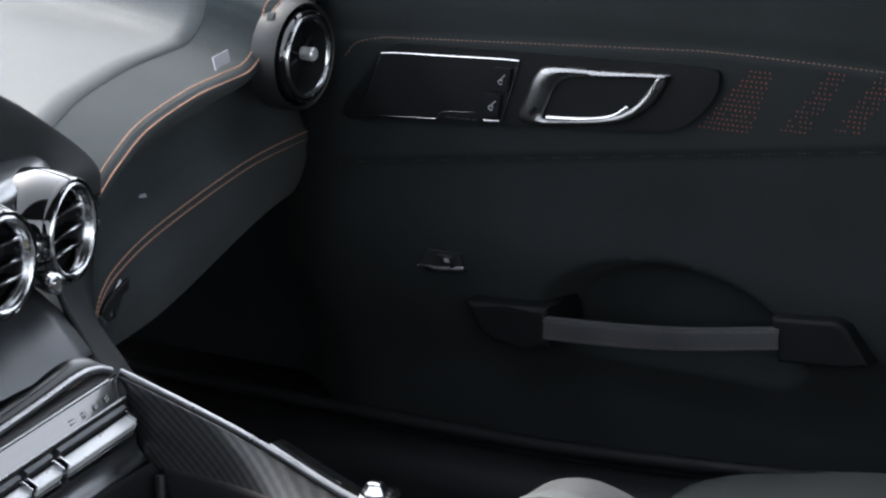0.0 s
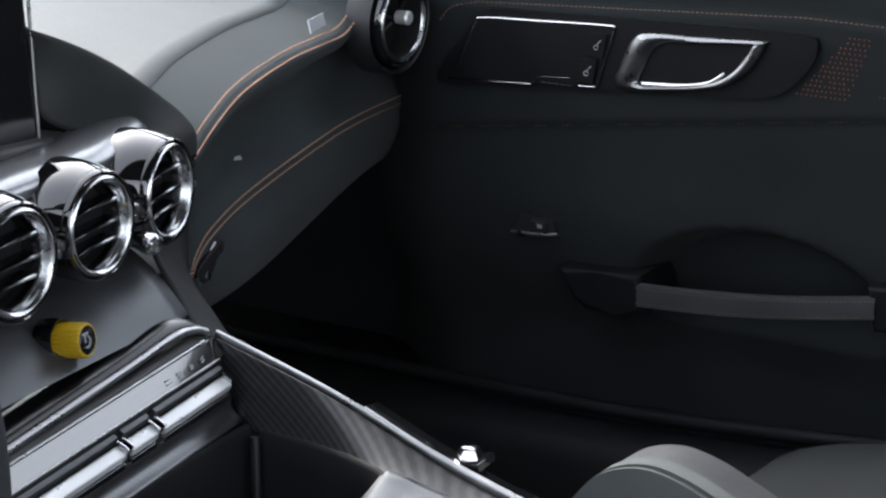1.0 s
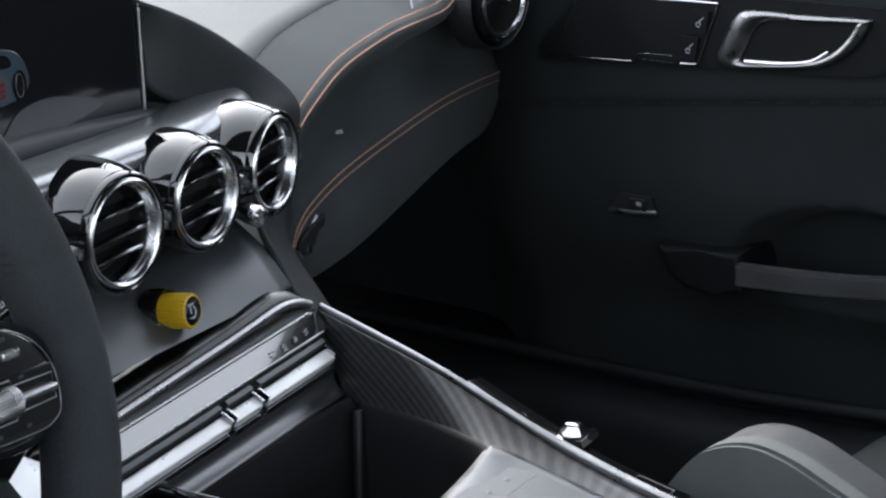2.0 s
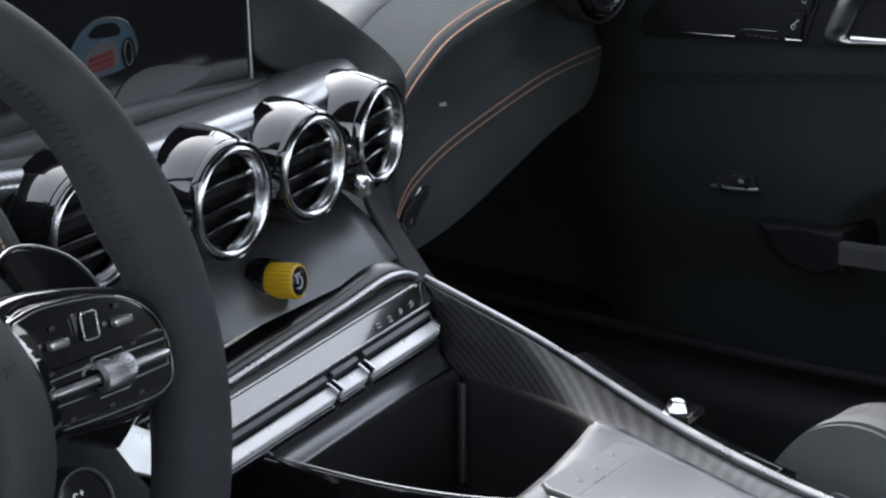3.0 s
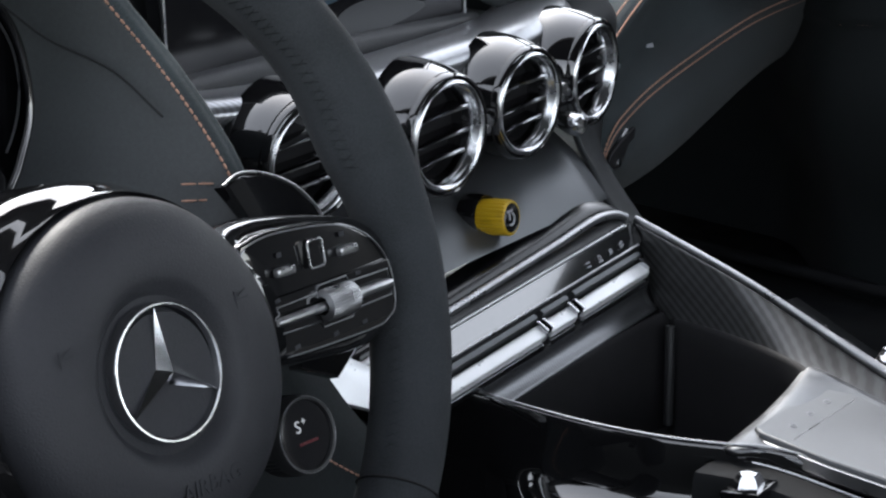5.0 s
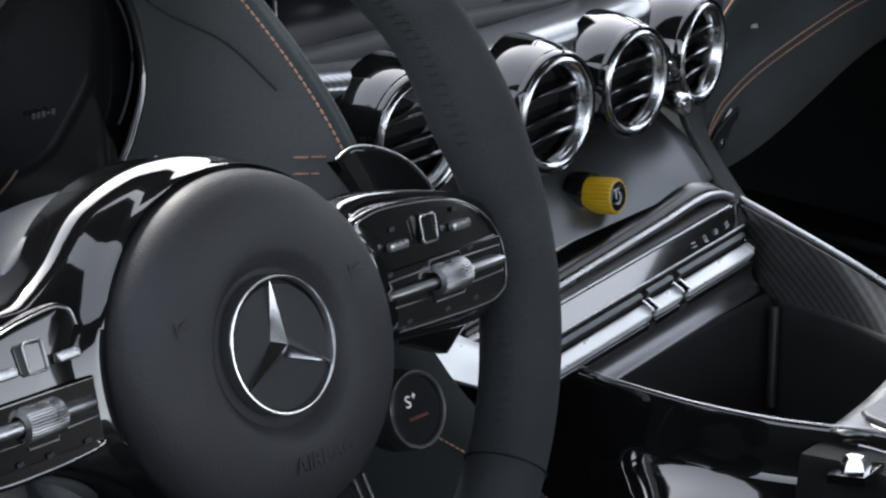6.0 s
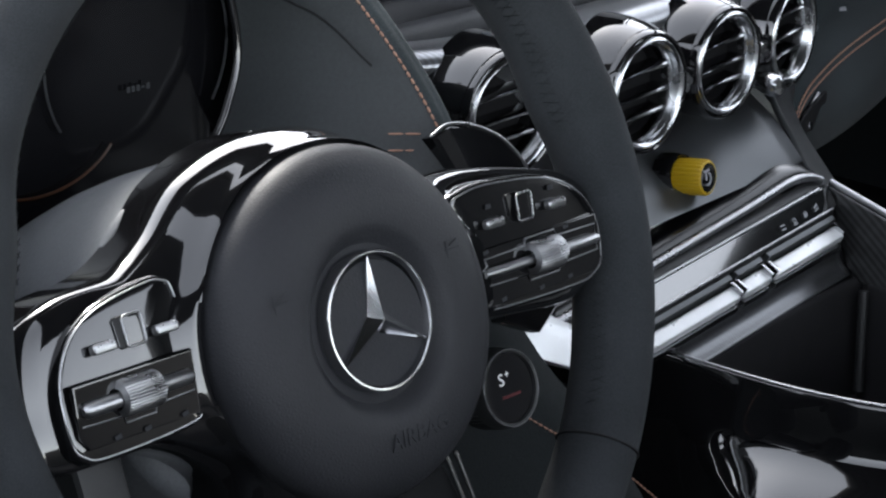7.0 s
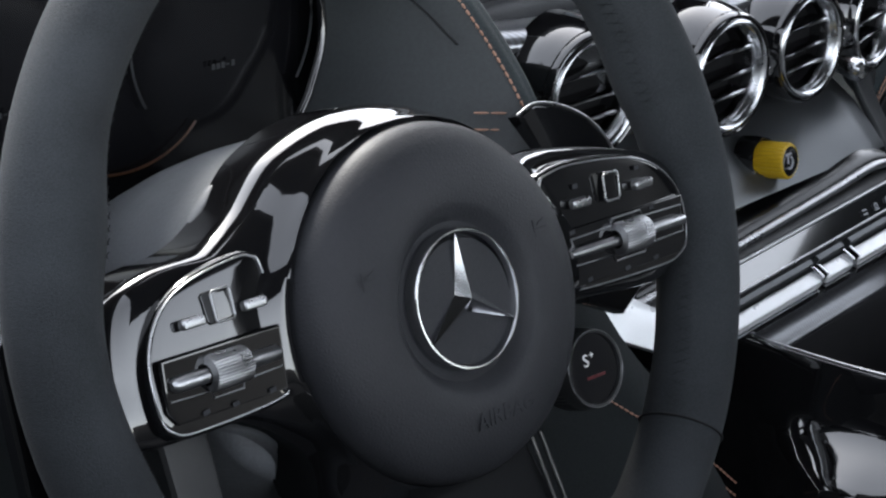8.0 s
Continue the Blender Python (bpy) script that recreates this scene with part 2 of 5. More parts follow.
def slab(name, outline, lo, hi, mat, parent=None, label="", matrix=None, bevel=0.0, seg=2, smooth_outline=0, scale_top=1.0):
    """An outline in a plane, raised from lo to hi, with rounded edges."""
    pts = [Vector((x, y, 0)) for x, y in outline]
    if smooth_outline:
        pts = spline(pts, smooth_outline, closed=True)
    bm = bmesh.new()
    c = sum(pts, Vector()) / len(pts)
    top = [bm.verts.new(((p - c) * scale_top + c).to_tuple()[:2] + (hi,)) for p in pts]
    bot = [bm.verts.new((p.x, p.y, lo)) for p in pts]
    f = bm.faces.new(top)
    bm.faces.new(bot[::-1])
    k = len(pts)
    for i in range(k):
        bm.faces.new((bot[i], bot[(i + 1) % k], top[(i + 1) % k], top[i]))
    if bevel:
        bmesh.ops.bevel(bm, geom=f.edges[:], offset=bevel, segments=seg, profile=0.6, affect="EDGES", clamp_overlap=True)
    ob = part(name, bm, mat, parent, label, matrix)
    return crisp(ob) if bevel else ob


def domed(name, outline, rim_lo, rim_hi, rise, mat, parent=None, label="", matrix=None):
    """A plate with a closed outline, an upright edge and a gently domed face."""
    c = sum(outline, Vector()) / len(outline)
    rows = []
    for f, h in ((1.0, rim_lo), (1.0, rim_hi - 0.002), (0.992, rim_hi - 0.0007), (0.975, rim_hi), (0.93, rim_hi + rise * 0.13), (0.8, rim_hi + rise * 0.36), (0.6, rim_hi + rise * 0.64), (0.35, rim_hi + rise * 0.88), (0.15, rim_hi + rise * 0.98), (0.001, rim_hi + rise)):
        rows.append([Vector((c.x + (p.x - c.x) * f, c.y + (p.y - c.y) * f, h)) for p in outline])
    return sheet(name, rows, mat, parent, label, matrix, wrap=True)


def block(name, size, mat, parent=None, label="", matrix=None, bevel=0.002, seg=2):
    bm = bmesh.new()
    bmesh.ops.create_cube(bm, size=1)
    bmesh.ops.scale(bm, vec=size, verts=bm.verts[:])
    if bevel:
        bmesh.ops.bevel(bm, geom=bm.edges[:], offset=bevel, segments=seg, profile=0.6, affect="EDGES", clamp_overlap=True)
    ob = part(name, bm, mat, parent, label, matrix)
    return crisp(ob) if bevel else ob


def lathe(name, profile, mat, parent=None, label="", matrix=None, seg=48, ripple=None):
    """A body turned about its z axis: pairs of radius and height. ripple: (count, depth) flutes the wall."""
    verts, faces = [], []
    for r, h in profile:
        for k in range(seg):
            a = 2 * math.pi * k / seg
            q = r * (1 - (ripple[1] if ripple and k % ripple[0] == 0 else 0))
            verts.append((q * math.cos(a), q * math.sin(a), h))
    for i in range(len(profile) - 1):
        for k in range(seg):
            m = (k + 1) % seg
            faces.append((i * seg + k, i * seg + m, (i + 1) * seg + m, (i + 1) * seg + k))
    return mesh_of(name, verts, faces, mat, parent, label, matrix=matrix, sharp=40)


def stitches(name, pts, step, length, r, mat, parent, label="", up=(0, 0, 1)):
    """A row of short thread stitches, one after another along a line."""
    verts, faces = [], []
    for p, t in even(pts, step):
        u = Vector(up)
        u = (u - t * t.dot(u)).normalized()
        v = t.cross(u)
        b = len(verts)
        for s, q in ((-0.5, 0.55), (-0.25, 1.0), (0.25, 1.0), (0.5, 0.55)):
            for k in range(5):
                a = 2 * math.pi * k / 5
                verts.append(p + t * length * s + (math.cos(a) * v + math.sin(a) * u) * r * q)
        for i in range(3):
            for k in range(5):
                m = (k + 1) % 5
                faces.append((b + i * 5 + k, b + i * 5 + m, b + i * 5 + 5 + m, b + i * 5 + 5 + k))
        faces += [tuple(b + k for k in range(5))[::-1], tuple(b + 15 + k for k in range(5))]
    ob = mesh_of(name, verts, faces, mat, parent, label)
    ob["kind"] = "stuff"
    return ob


def lettering(name, body, size, mat, parent, matrix, depth=0.0002):
    cu = bpy.data.curves.new(name, "FONT")
    cu.body, cu.size, cu.extrude, cu.align_x, cu.align_y = body, size, depth, "CENTER", "CENTER"
    tmp = bpy.data.objects.new(name, cu)
    me = bpy.data.meshes.new_from_object(tmp)
    bpy.data.objects.remove(tmp)
    me.materials.clear()
    me.materials.append(mat)
    return place(new(name, me), parent, matrix)


def step01(a, b, x):
    t = min(max((x - a) / (b - a), 0), 1)
    return t * t * (3 - 2 * t)


def facing_back(x, y, z, up=0.0, turn=0.0):
    """A frame whose x is the car's right, y up and z towards the seats."""
    return pose(x, y, z, 90 + up, 0, turn)


# ---- ground and shell ----
ground = mesh_of("ground", [(-600, -600, -0.25), (600, -600, -0.25), (600, 600, -0.25), (-600, 600, -0.25)], [(0, 1, 2, 3)], ASPHALT, smooth=False)
tagged(ground, "plain grey ground outside the open car", "ground", kind="structure")

floor_rows = [[Vector((x, y, 0.06 + 0.22 * step01(0.45, 0.85, y) + 0.004 * noise.noise(Vector((x * 9, y * 9, 0))))) for x in np.linspace(-0.80, 0.80, 30)] for y in np.linspace(-1.3, 0.95, 40)]
car_floor = sheet("floor", floor_rows, CARPET, thick=0.01)
tagged(car_floor, "black carpeted footwell floor of the car", "floor", kind="structure")

firewall = block("firewall", (1.62, 0.03, 0.62), CARPET, matrix=pose(0, 0.93, 0.32), bevel=0.004)
tagged(firewall, "black carpeted wall at the front of the footwell", "wall", kind="structure")

roof_rows = [[Vector((x, y, 1.15 - 0.07 * (x / 0.56) ** 2 - 0.05 * ((y + 0.40) / 0.55) ** 2)) for x in np.linspace(-0.56, 0.56, 20)] for y in np.linspace(-0.80, 0.12, 16)]
ceiling = sheet("ceiling", roof_rows, HEADLINER, thick=0.02)
tagged(ceiling, "dark fabric roof lining of the car", "roof lining", kind="structure")
for side in (1, -1):
    kick = block("footwell_side", (0.03, 0.80, 0.62), CARPET, matrix=pose(side * 0.79, 0.53, 0.33), bevel=0.004)
    tagged(kick, "black carpeted side wall of the footwell", "wall", kind="structure")
back_wall = block("rear_bulkhead", (1.40, 0.03, 0.66), HEADLINER, matrix=pose(0, -1.28, 0.40), bevel=0.01)
tagged(back_wall, "dark trimmed bulkhead behind the seats", "wall", kind="structure")
for side in (1, -1):
    p = tube("windscreen_pillar", spline([(side * 0.58, 0.12, 1.06), (side * 0.66, 0.45, 0.94), (side * 0.73, 0.93, 0.66)], 14), 0.03, HEADLINER, seg=12)
    tagged(p, "dark trimmed pillar beside the windscreen", "pillar", kind="structure")
header = tube("windscreen_header", spline([(-0.58, 0.12, 1.06), (-0.3, 0.10, 1.085), (0.3, 0.10, 1.085), (0.58, 0.12, 1.06)], 20), 0.028, HEADLINER, seg=12)
tagged(header, "dark trimmed top rail of the windscreen", "windscreen rail", kind="structure")


driver_rows = [[Vector((-0.70 - 0.05 * step01(0.5, 0.69, z) - 0.02 * step01(0.4, 0.1, z), y, z)) for y in np.linspace(0.72, -0.95, 40)] for z in np.linspace(0.06, 0.69, 24)]
driver_door = sheet("driver_door_lining", driver_rows, DOOR_HIDE, thick=0.03, out=(1, 0, 0))
tagged(driver_door, "plain charcoal lining of the closed driver's door", "car door", kind="structure")


# ---- passenger door ----
def line_at(y, y0, z0, y1, z1):
    return z0 + (z1 - z0) * (y - y0) / (y1 - y0)


def seam_top(y):
    return line_at(y, 0.285, 0.604, 0.026, 0.6195) if y > 0.026 else 0.6195 - 0.35 * (y - 0.026) ** 2 * 0.2


def seam_low(y):
    return line_at(y, 0.332, 0.503, -0.109, 0.564)


def door_x(y, z):
    x = 0.62 + 0.14 * max(0, z - 0.635) + 0.09 * step01(0.325, 0.46, y) + 0.03 * step01(0.425, 0.34, z)
    x -= 0.007 * math.exp(-((z - 0.452) / 0.035) ** 2)
    x -= 0.004 * step01(-0.002, 0.004, z - seam_low(y)) * step01(0.003, -0.003, z - seam_top(y))
    d = math.hypot((y - 0.052) / 0.108, (z - 0.405) / 0.060)
    x += 0.030 * step01(1.0, 0.80, d) * step01(0.375, 0.400, z)
    return x


def on_door(y, z, proud=0.0):
    return Vector((door_x(y, z) - proud, y, z))


passenger_door = thing("passenger_door", "closed passenger door lined in dark charcoal suede with orange stitching", "car door", at=(0.62, 0, 0.2))
rows = [[on_door(y, z) for y in np.linspace(0.70, -0.95, 330)] for z in np.linspace(0.262, 0.766, 154)]
sheet("door_lining", rows, DOOR_HIDE, passenger_door, thick=-0.02)
stitches("upper_stitching", [on_door(y, seam_top(y), -0.0002) for y in np.linspace(0.29, -0.6, 120)], 0.0038, 0.0026, 0.0005, PALE_THREAD, passenger_door, "thin dull orange stitching", up=(-1, 0, 0))
stitches("front_stitching", spline([on_door(0.322, 0.588), on_door(0.312, 0.598), on_door(0.29, 0.6037)], 12), 0.0038, 0.0026, 0.0005, PALE_THREAD, passenger_door, up=(-1, 0, 0))
stitches("lower_stitching", [on_door(y, seam_low(y), -0.0002) for y in np.linspace(0.33, -0.6, 120)], 0.0038, 0.0024, 0.0004, PALE_THREAD, passenger_door, up=(-1, 0, 0))
DOOR = Matrix(((0, 0, -1, 0.616), (-1, 0, 0, 0), (0, 1, 0, 0), (0, 0, 0, 1)))   # x: rearwards, y: up, z: into the cabin


def door_pts(pairs):
    return [(-y, z) for y, z in pairs]


slab("switch_panel", door_pts([(0.322, 0.541), (0.300, 0.578), (0.281, 0.5985), (0.26, 0.602), (0.14, 0.6055), (0.03, 0.6085), (0.012, 0.604), (0.018, 0.585), (0.040, 0.565), (0.07, 0.5585), (0.17, 0.551), (0.25, 0.545)]), -0.006, 0.004, DOOR_BLACK, passenger_door, "matt black inset panel", DOOR, 0.0025, 2, 72)


def door_tube(name, pairs, r, mat, label="", n=40, x=0.611):
    return tube(name, spline([(x, y, z) for y, z in pairs], n), r, mat, passenger_door, label, 8, up=(-1, 0, 0))


slab("seat_switch_plate", door_pts([(0.308, 0.5455), (0.290, 0.5905), (0.280, 0.594), (0.176, 0.5985), (0.171, 0.596), (0.184, 0.5535)]), 0.003, 0.0058, DOOR_BLACK, passenger_door, "smooth black plate", DOOR, 0.001, 2)
door_tube("plate_trim", [(0.303, 0.556), (0.289, 0.588), (0.281, 0.5935), (0.23, 0.5965), (0.176, 0.599), (0.1715, 0.5965), (0.178, 0.575), (0.185, 0.5535)], 0.0011, CHROME, "chrome edge trim", 60)
door_tube("lower_trim", [(0.312, 0.5445), (0.28, 0.546), (0.245, 0.548), (0.2385, 0.5495), (0.235, 0.5545), (0.215, 0.5565), (0.206, 0.557)], 0.0009, CHROME, "", 40)
door_tube("lower_trim", [(0.199, 0.552), (0.191, 0.5525), (0.186, 0.553)], 0.0011, CHROME, "", 10)
tube("divider", spline([(0.6115, 0.197, 0.596), (0.6115, 0.205, 0.572), (0.6115, 0.2095, 0.558)], 12), 0.0009, DARK_SILVER, passenger_door, seg=8, up=(-1, 0, 0))
for yy, zz in ((0.1835, 0.5845), (0.1915, 0.5645)):
    b = slab("lock_button", [(-0.0085, -0.0088), (0.0055, -0.0088), (0.0085, 0.0088), (-0.0055, 0.0088)], 0.0, 0.0025, DOOR_BLACK, passenger_door, "", DOOR @ pose(-yy, zz, 0.0058), 0.0008)
    tube("lock_symbol", [DOOR @ Vector((-yy + 0.0017 * math.cos(a), zz - 0.0015 + 0.0017 * math.sin(a), 0.0087)) for a in np.linspace(0, 5.6, 14)], 0.0004, ICON, b, seg=6, up=(-1, 0, 0))
    tube("lock_bar", [DOOR @ Vector((-yy + 0.001, zz + 0.001, 0.0087)), DOOR @ Vector((-yy + 0.004, zz + 0.004, 0.0087))], 0.0004, ICON, b, seg=6, up=(-1, 0, 0))
for k in range(5):
    block("marking_bar", (0.0034, 0.0012, 0.0004), DIM_ICON, passenger_door, "", DOOR @ pose(-0.229 + 0.0055 * k, 0.5515, 0.006), 0)

# pull-to-open handle: a silver frame round a dark hollow
outer = spline([(x, y, 0) for x, y in door_pts([(0.168, 0.5535), (0.165, 0.572), (0.156, 0.590), (0.143, 0.5965), (0.10, 0.598), (0.053, 0.6005), (0.050, 0.597), (0.058, 0.582), (0.070, 0.5705), (0.09, 0.561), (0.13, 0.555)])], 72, True)
inner = spline([(x, y, 0) for x, y in door_pts([(0.149, 0.5585), (0.146, 0.570), (0.139, 0.584), (0.127, 0.5905), (0.10, 0.593), (0.064, 0.5965), (0.0625, 0.594), (0.070, 0.582), (0.082, 0.571), (0.098, 0.5645), (0.125, 0.560)])], 72, True)
ring = [[o.lerp(i, f) + Vector((0, 0, h)) for o, i in zip(outer, inner)] for f, h in ((0, 0.003), (0.03, 0.0055), (0.2, 0.0078), (0.6, 0.0086), (0.9, 0.0072), (1.0, 0.0045), (1.0, -0.002), (1.12, -0.006))]
sheet("handle_frame", ring, FRAME_SILVER, passenger_door, "satin silver door handle surround", DOOR @ pose(0, 0.0015, 0), wrap=True)
hollow = [[i + (Vector((-0.105, 0.577, 0)) - i) * f + Vector((0, 0, h)) for i in inner] for f, h in ((-0.02, 0.0), (0.05, -0.004), (0.4, -0.006), (0.8, -0.0062), (0.999, -0.0064))]
sheet("handle_hollow", hollow, VOID, passenger_door, "dark hollow", DOOR, wrap=True)
lever = spline([DOOR @ Vector((-y, z, 0.004)) for y, z in ((0.147, 0.5595), (0.115, 0.562), (0.095, 0.5665), (0.082, 0.575))], 20)
tube("handle_lever", lever, lambda s: 0.0026 * (1 - 0.5 * s), CHROME, passenger_door, "bright chrome lever", 10, up=(-1, 0, 0))

# slanting fields of perforation with orange backing
for y0, y1, t0, t1 in ((0.028, -0.010, -0.010, -0.026), (-0.034, -0.053, -0.068, -0.080), (-0.074, -0.092, -0.106, -0.119), (-0.112, -0.130, -0.144, -0.157), (-0.150, -0.168, -0.182, -0.195)):
    verts, faces = [], []
    for i in range(13):
        f = i / 12
        z = 0.5665 + 0.0115 * step01(0.03, -0.12, y0) + f * 0.043
        a, b = y0 + (t0 - y0) * f, y1 + (t1 - y1) * f
        k = max(3, int(abs(a - b) / 0.0036))
        for j in range(k + 1):
            if random.random() < 0.06:
                continue
            y = a + (b - a) * (j + 0.5 * (i % 2)) / (k + 0.5)
            p = on_door(y, z, 0.0003)
            n0 = len(verts)
            verts += [p + Vector((0, 0.00055 * math.cos(q), 0.00055 * math.sin(q))) for q in np.linspace(0, 2 * math.pi, 7)[:-1]]
            verts.append(p + Vector((0.0004, 0, 0)))
            faces += [(n0 + q, n0 + (q + 1) % 6, n0 + 6) for q in range(6)]
    ob = mesh_of("perforation_field", verts, faces, DOT, passenger_door, "small orange perforations in a slanting block", smooth=False)
    ob["kind"] = "stuff"

# window switch
sw = slab("window_switch", [(-0.020, -0.006), (0.020, -0.006), (0.016, 0.008), (-0.013, 0.008)], -0.002, 0.004, PLASTIC, passenger_door, "black window switch on a chrome base", Matrix.Translation((door_x(0.236, 0.438) - 0.616, 0, 0)) @ DOOR @ pose(-0.236, 0.4395, 0), 0.001)
tube("chrome_edge", spline([on_door(0.2565, 0.4335, 0.004), on_door(0.236, 0.4345, 0.0055), on_door(0.2155, 0.4370, 0.004)], 12), 0.0018, SATIN, sw, "satin chrome edge", 8, up=(-1, 0, 0))
block("rocker", (0.014, 0.008, 0.004), PLASTIC, sw, "", Matrix.Translation((door_x(0.23, 0.44) - 0.616, 0, 0)) @ DOOR @ pose(-0.231, 0.442, 0.005, 12), 0.001)
block("symbol", (0.004, 0.003, 0.0004), ICON, sw, "", Matrix.Translation((door_x(0.23, 0.44) - 0.616, 0, 0)) @ DOOR @ pose(-0.229, 0.4425, 0.0074, 12), 0)

# grab handle: two black brackets and a stitched strap
slab("front_bracket", door_pts([(0.212, 0.4125), (0.175, 0.414), (0.138, 0.4175), (0.136, 0.386), (0.16, 0.3815), (0.186, 0.381), (0.199, 0.390)]), -0.035, 0.016, DOOR_BLACK, passenger_door, "black plastic bracket", DOOR @ pose(0, 0.004, 0), 0.005, 3, scale_top=0.93)
slab("rear_bracket", door_pts([(-0.034, 0.4375), (-0.085, 0.4420), (-0.094, 0.438), (-0.112, 0.412), (-0.098, 0.4075), (-0.040, 0.4035)]), -0.035, 0.016, DOOR_BLACK, passenger_door, "black plastic bracket", DOOR @ pose(0, 0.004, 0), 0.005, 3, scale_top=0.93)
strap_rows = []
for i in range(40):
    f = i / 39
    y = 0.142 - 0.186 * f
    zt = 0.4140 + (0.4310 - 0.4100) * f - 0.002 * math.sin(math.pi * f)
    hgt = 0.0185 - 0.001 * f
    x = 0.603 - 0.006 * math.sin(math.pi * f)
    sec = [(0, 0), (-0.0040, -0.0014), (-0.0045, -hgt * 0.5), (-0.0042, -hgt + 0.0014), (0, -hgt), (0.004, -hgt + 0.002), (0.004, -0.002)]
    strap_rows.append([Vector((x + a, y, zt + b)) for a, b in sec])
strap = sheet("strap", strap_rows, STRAP, passenger_door, "charcoal leather pull strap", wrap=True)
for drop, name in ((0.0032, "strap_stitching"), (0.0148, "strap_stitching")):
    stitches(name, [r[0] + Vector((-0.0041, 0, -drop)) for r in strap_rows], 0.0034, 0.0022, 0.00035, PALE_THREAD if drop > 0.01 else GREY_THREAD, strap, up=(-1, 0, 0))

# door bottom and sill
sill = thing("door_sill", "dark plastic door sill below the closed door", "door sill", at=(0.6, 0, 0.1))
sill_rows = [[Vector((x, y, z + 0.06 * step01(0.25, -0.6, y) - 0.010)) for y in np.linspace(0.75, -0.95, 60)] for x, z in ((0.79, 0.290), (0.665, 0.292), (0.625, 0.2945), (0.609, 0.2935), (0.600, 0.288), (0.594, 0.274), (0.588, 0.18), (0.585, 0.05))]
sheet("sill_cover", sill_rows, SILL_BLACK, sill, thick=-0.004)
tube("sill_seal", [Vector((0.640, y, 0.296 + 0.06 * step01(0.25, -0.6, y))) for y in np.linspace(0.6, -0.9, 60)], 0.0055, SILL_BLACK, sill, "black rubber seal", 10)


# ---- passenger side dashboard ----
UPPER = [(0.232, 0.2555, 0.572), (0.262, 0.263, 0.584), (0.315, 0.280, 0.594), (0.399, 0.305, 0.5965), (0.465, 0.324, 0.5935), (0.498, 0.3295, 0.5938), (0.513, 0.330, 0.6005), (0.5225, 0.330, 0.6105), (0.5275, 0.330, 0.623), (0.535, 0.3305, 0.6335), (0.56, 0.334, 0.639), (0.64, 0.35, 0.640)]
LOWER = [(0.219, 0.2515, 0.500), (0.230, 0.2545, 0.511), (0.255, 0.262, 0.5195), (0.319, 0.281, 0.526), (0.45, 0.320, 0.527), (0.548, 0.350, 0.523), (0.685, 0.391, 0.510), (0.74, 0.40, 0.505)]
EDGE = [(0.2215, 0.2525, 0.489), (0.236, 0.256, 0.470), (0.272, 0.268, 0.450), (0.374, 0.305, 0.4330), (0.491, 0.350, 0.430), (0.638, 0.410, 0.428), (0.74, 0.44, 0.428)]
NCOL = 110
up_c, lo_c, ed_c = spline(UPPER, NCOL), spline(LOWER, NCOL), spline(EDGE, NCOL)


def shifted(c, y, z, x=0.0):
    return [p + Vector((x, y, z)) for p in c]


def between(a, b, f, y=0.0, z=0.0):
    return [p.lerp(q, f) + Vector((0, y, z)) for p, q in zip(a, b)]


dashboard = thing("dashboard", "charcoal suede dashboard with double orange stitching", "dashboard", at=(0.3, 0.4, 0.4))
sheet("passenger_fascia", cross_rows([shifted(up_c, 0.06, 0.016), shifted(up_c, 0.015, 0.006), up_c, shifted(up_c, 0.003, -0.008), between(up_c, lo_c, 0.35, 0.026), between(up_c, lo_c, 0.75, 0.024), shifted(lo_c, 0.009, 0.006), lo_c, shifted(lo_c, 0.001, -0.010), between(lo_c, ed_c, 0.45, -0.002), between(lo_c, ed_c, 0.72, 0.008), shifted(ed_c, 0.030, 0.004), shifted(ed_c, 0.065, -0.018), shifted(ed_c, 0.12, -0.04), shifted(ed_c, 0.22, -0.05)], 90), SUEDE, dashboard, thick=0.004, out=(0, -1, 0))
top_rows = []
for f in np.linspace(0, 1, 30):
    row = []
    for p in [Vector((x, 0.255, 0.565)) for x in np.linspace(-0.70, 0.225, 40)] + up_c:
        q = p + Vector((0, 0.055, 0.0155))
        row.append(Vector((q.x, q.y + (0.90 - q.y) * f, q.z + 0.15 * (0.90 - q.y) * f - 0.03 * f * f)))
    top_rows.append(row)
sheet("dash_top", top_rows, HAZED_DASH_LEATHER, dashboard, "charcoal leather dash top", thick=0.006)
for dy, dz in ((0.0, 0.0012), (0.0065, 0.0055)):
    stitches("double_stitching", shifted(up_c[:96], dy - 0.0004, dz), 0.0034, 0.0027, 0.0007, THREAD, dashboard, "orange stitching", up=(0, -0.6, 0.8))
for dy, dz in ((-0.0006, 0.0018), (-0.0002, -0.0042)):
    stitches("glovebox_stitching", shifted(lo_c[:100], dy, dz), 0.0034, 0.0027, 0.00065, THREAD, dashboard, "orange stitching", up=(0, -0.8, 0.4))
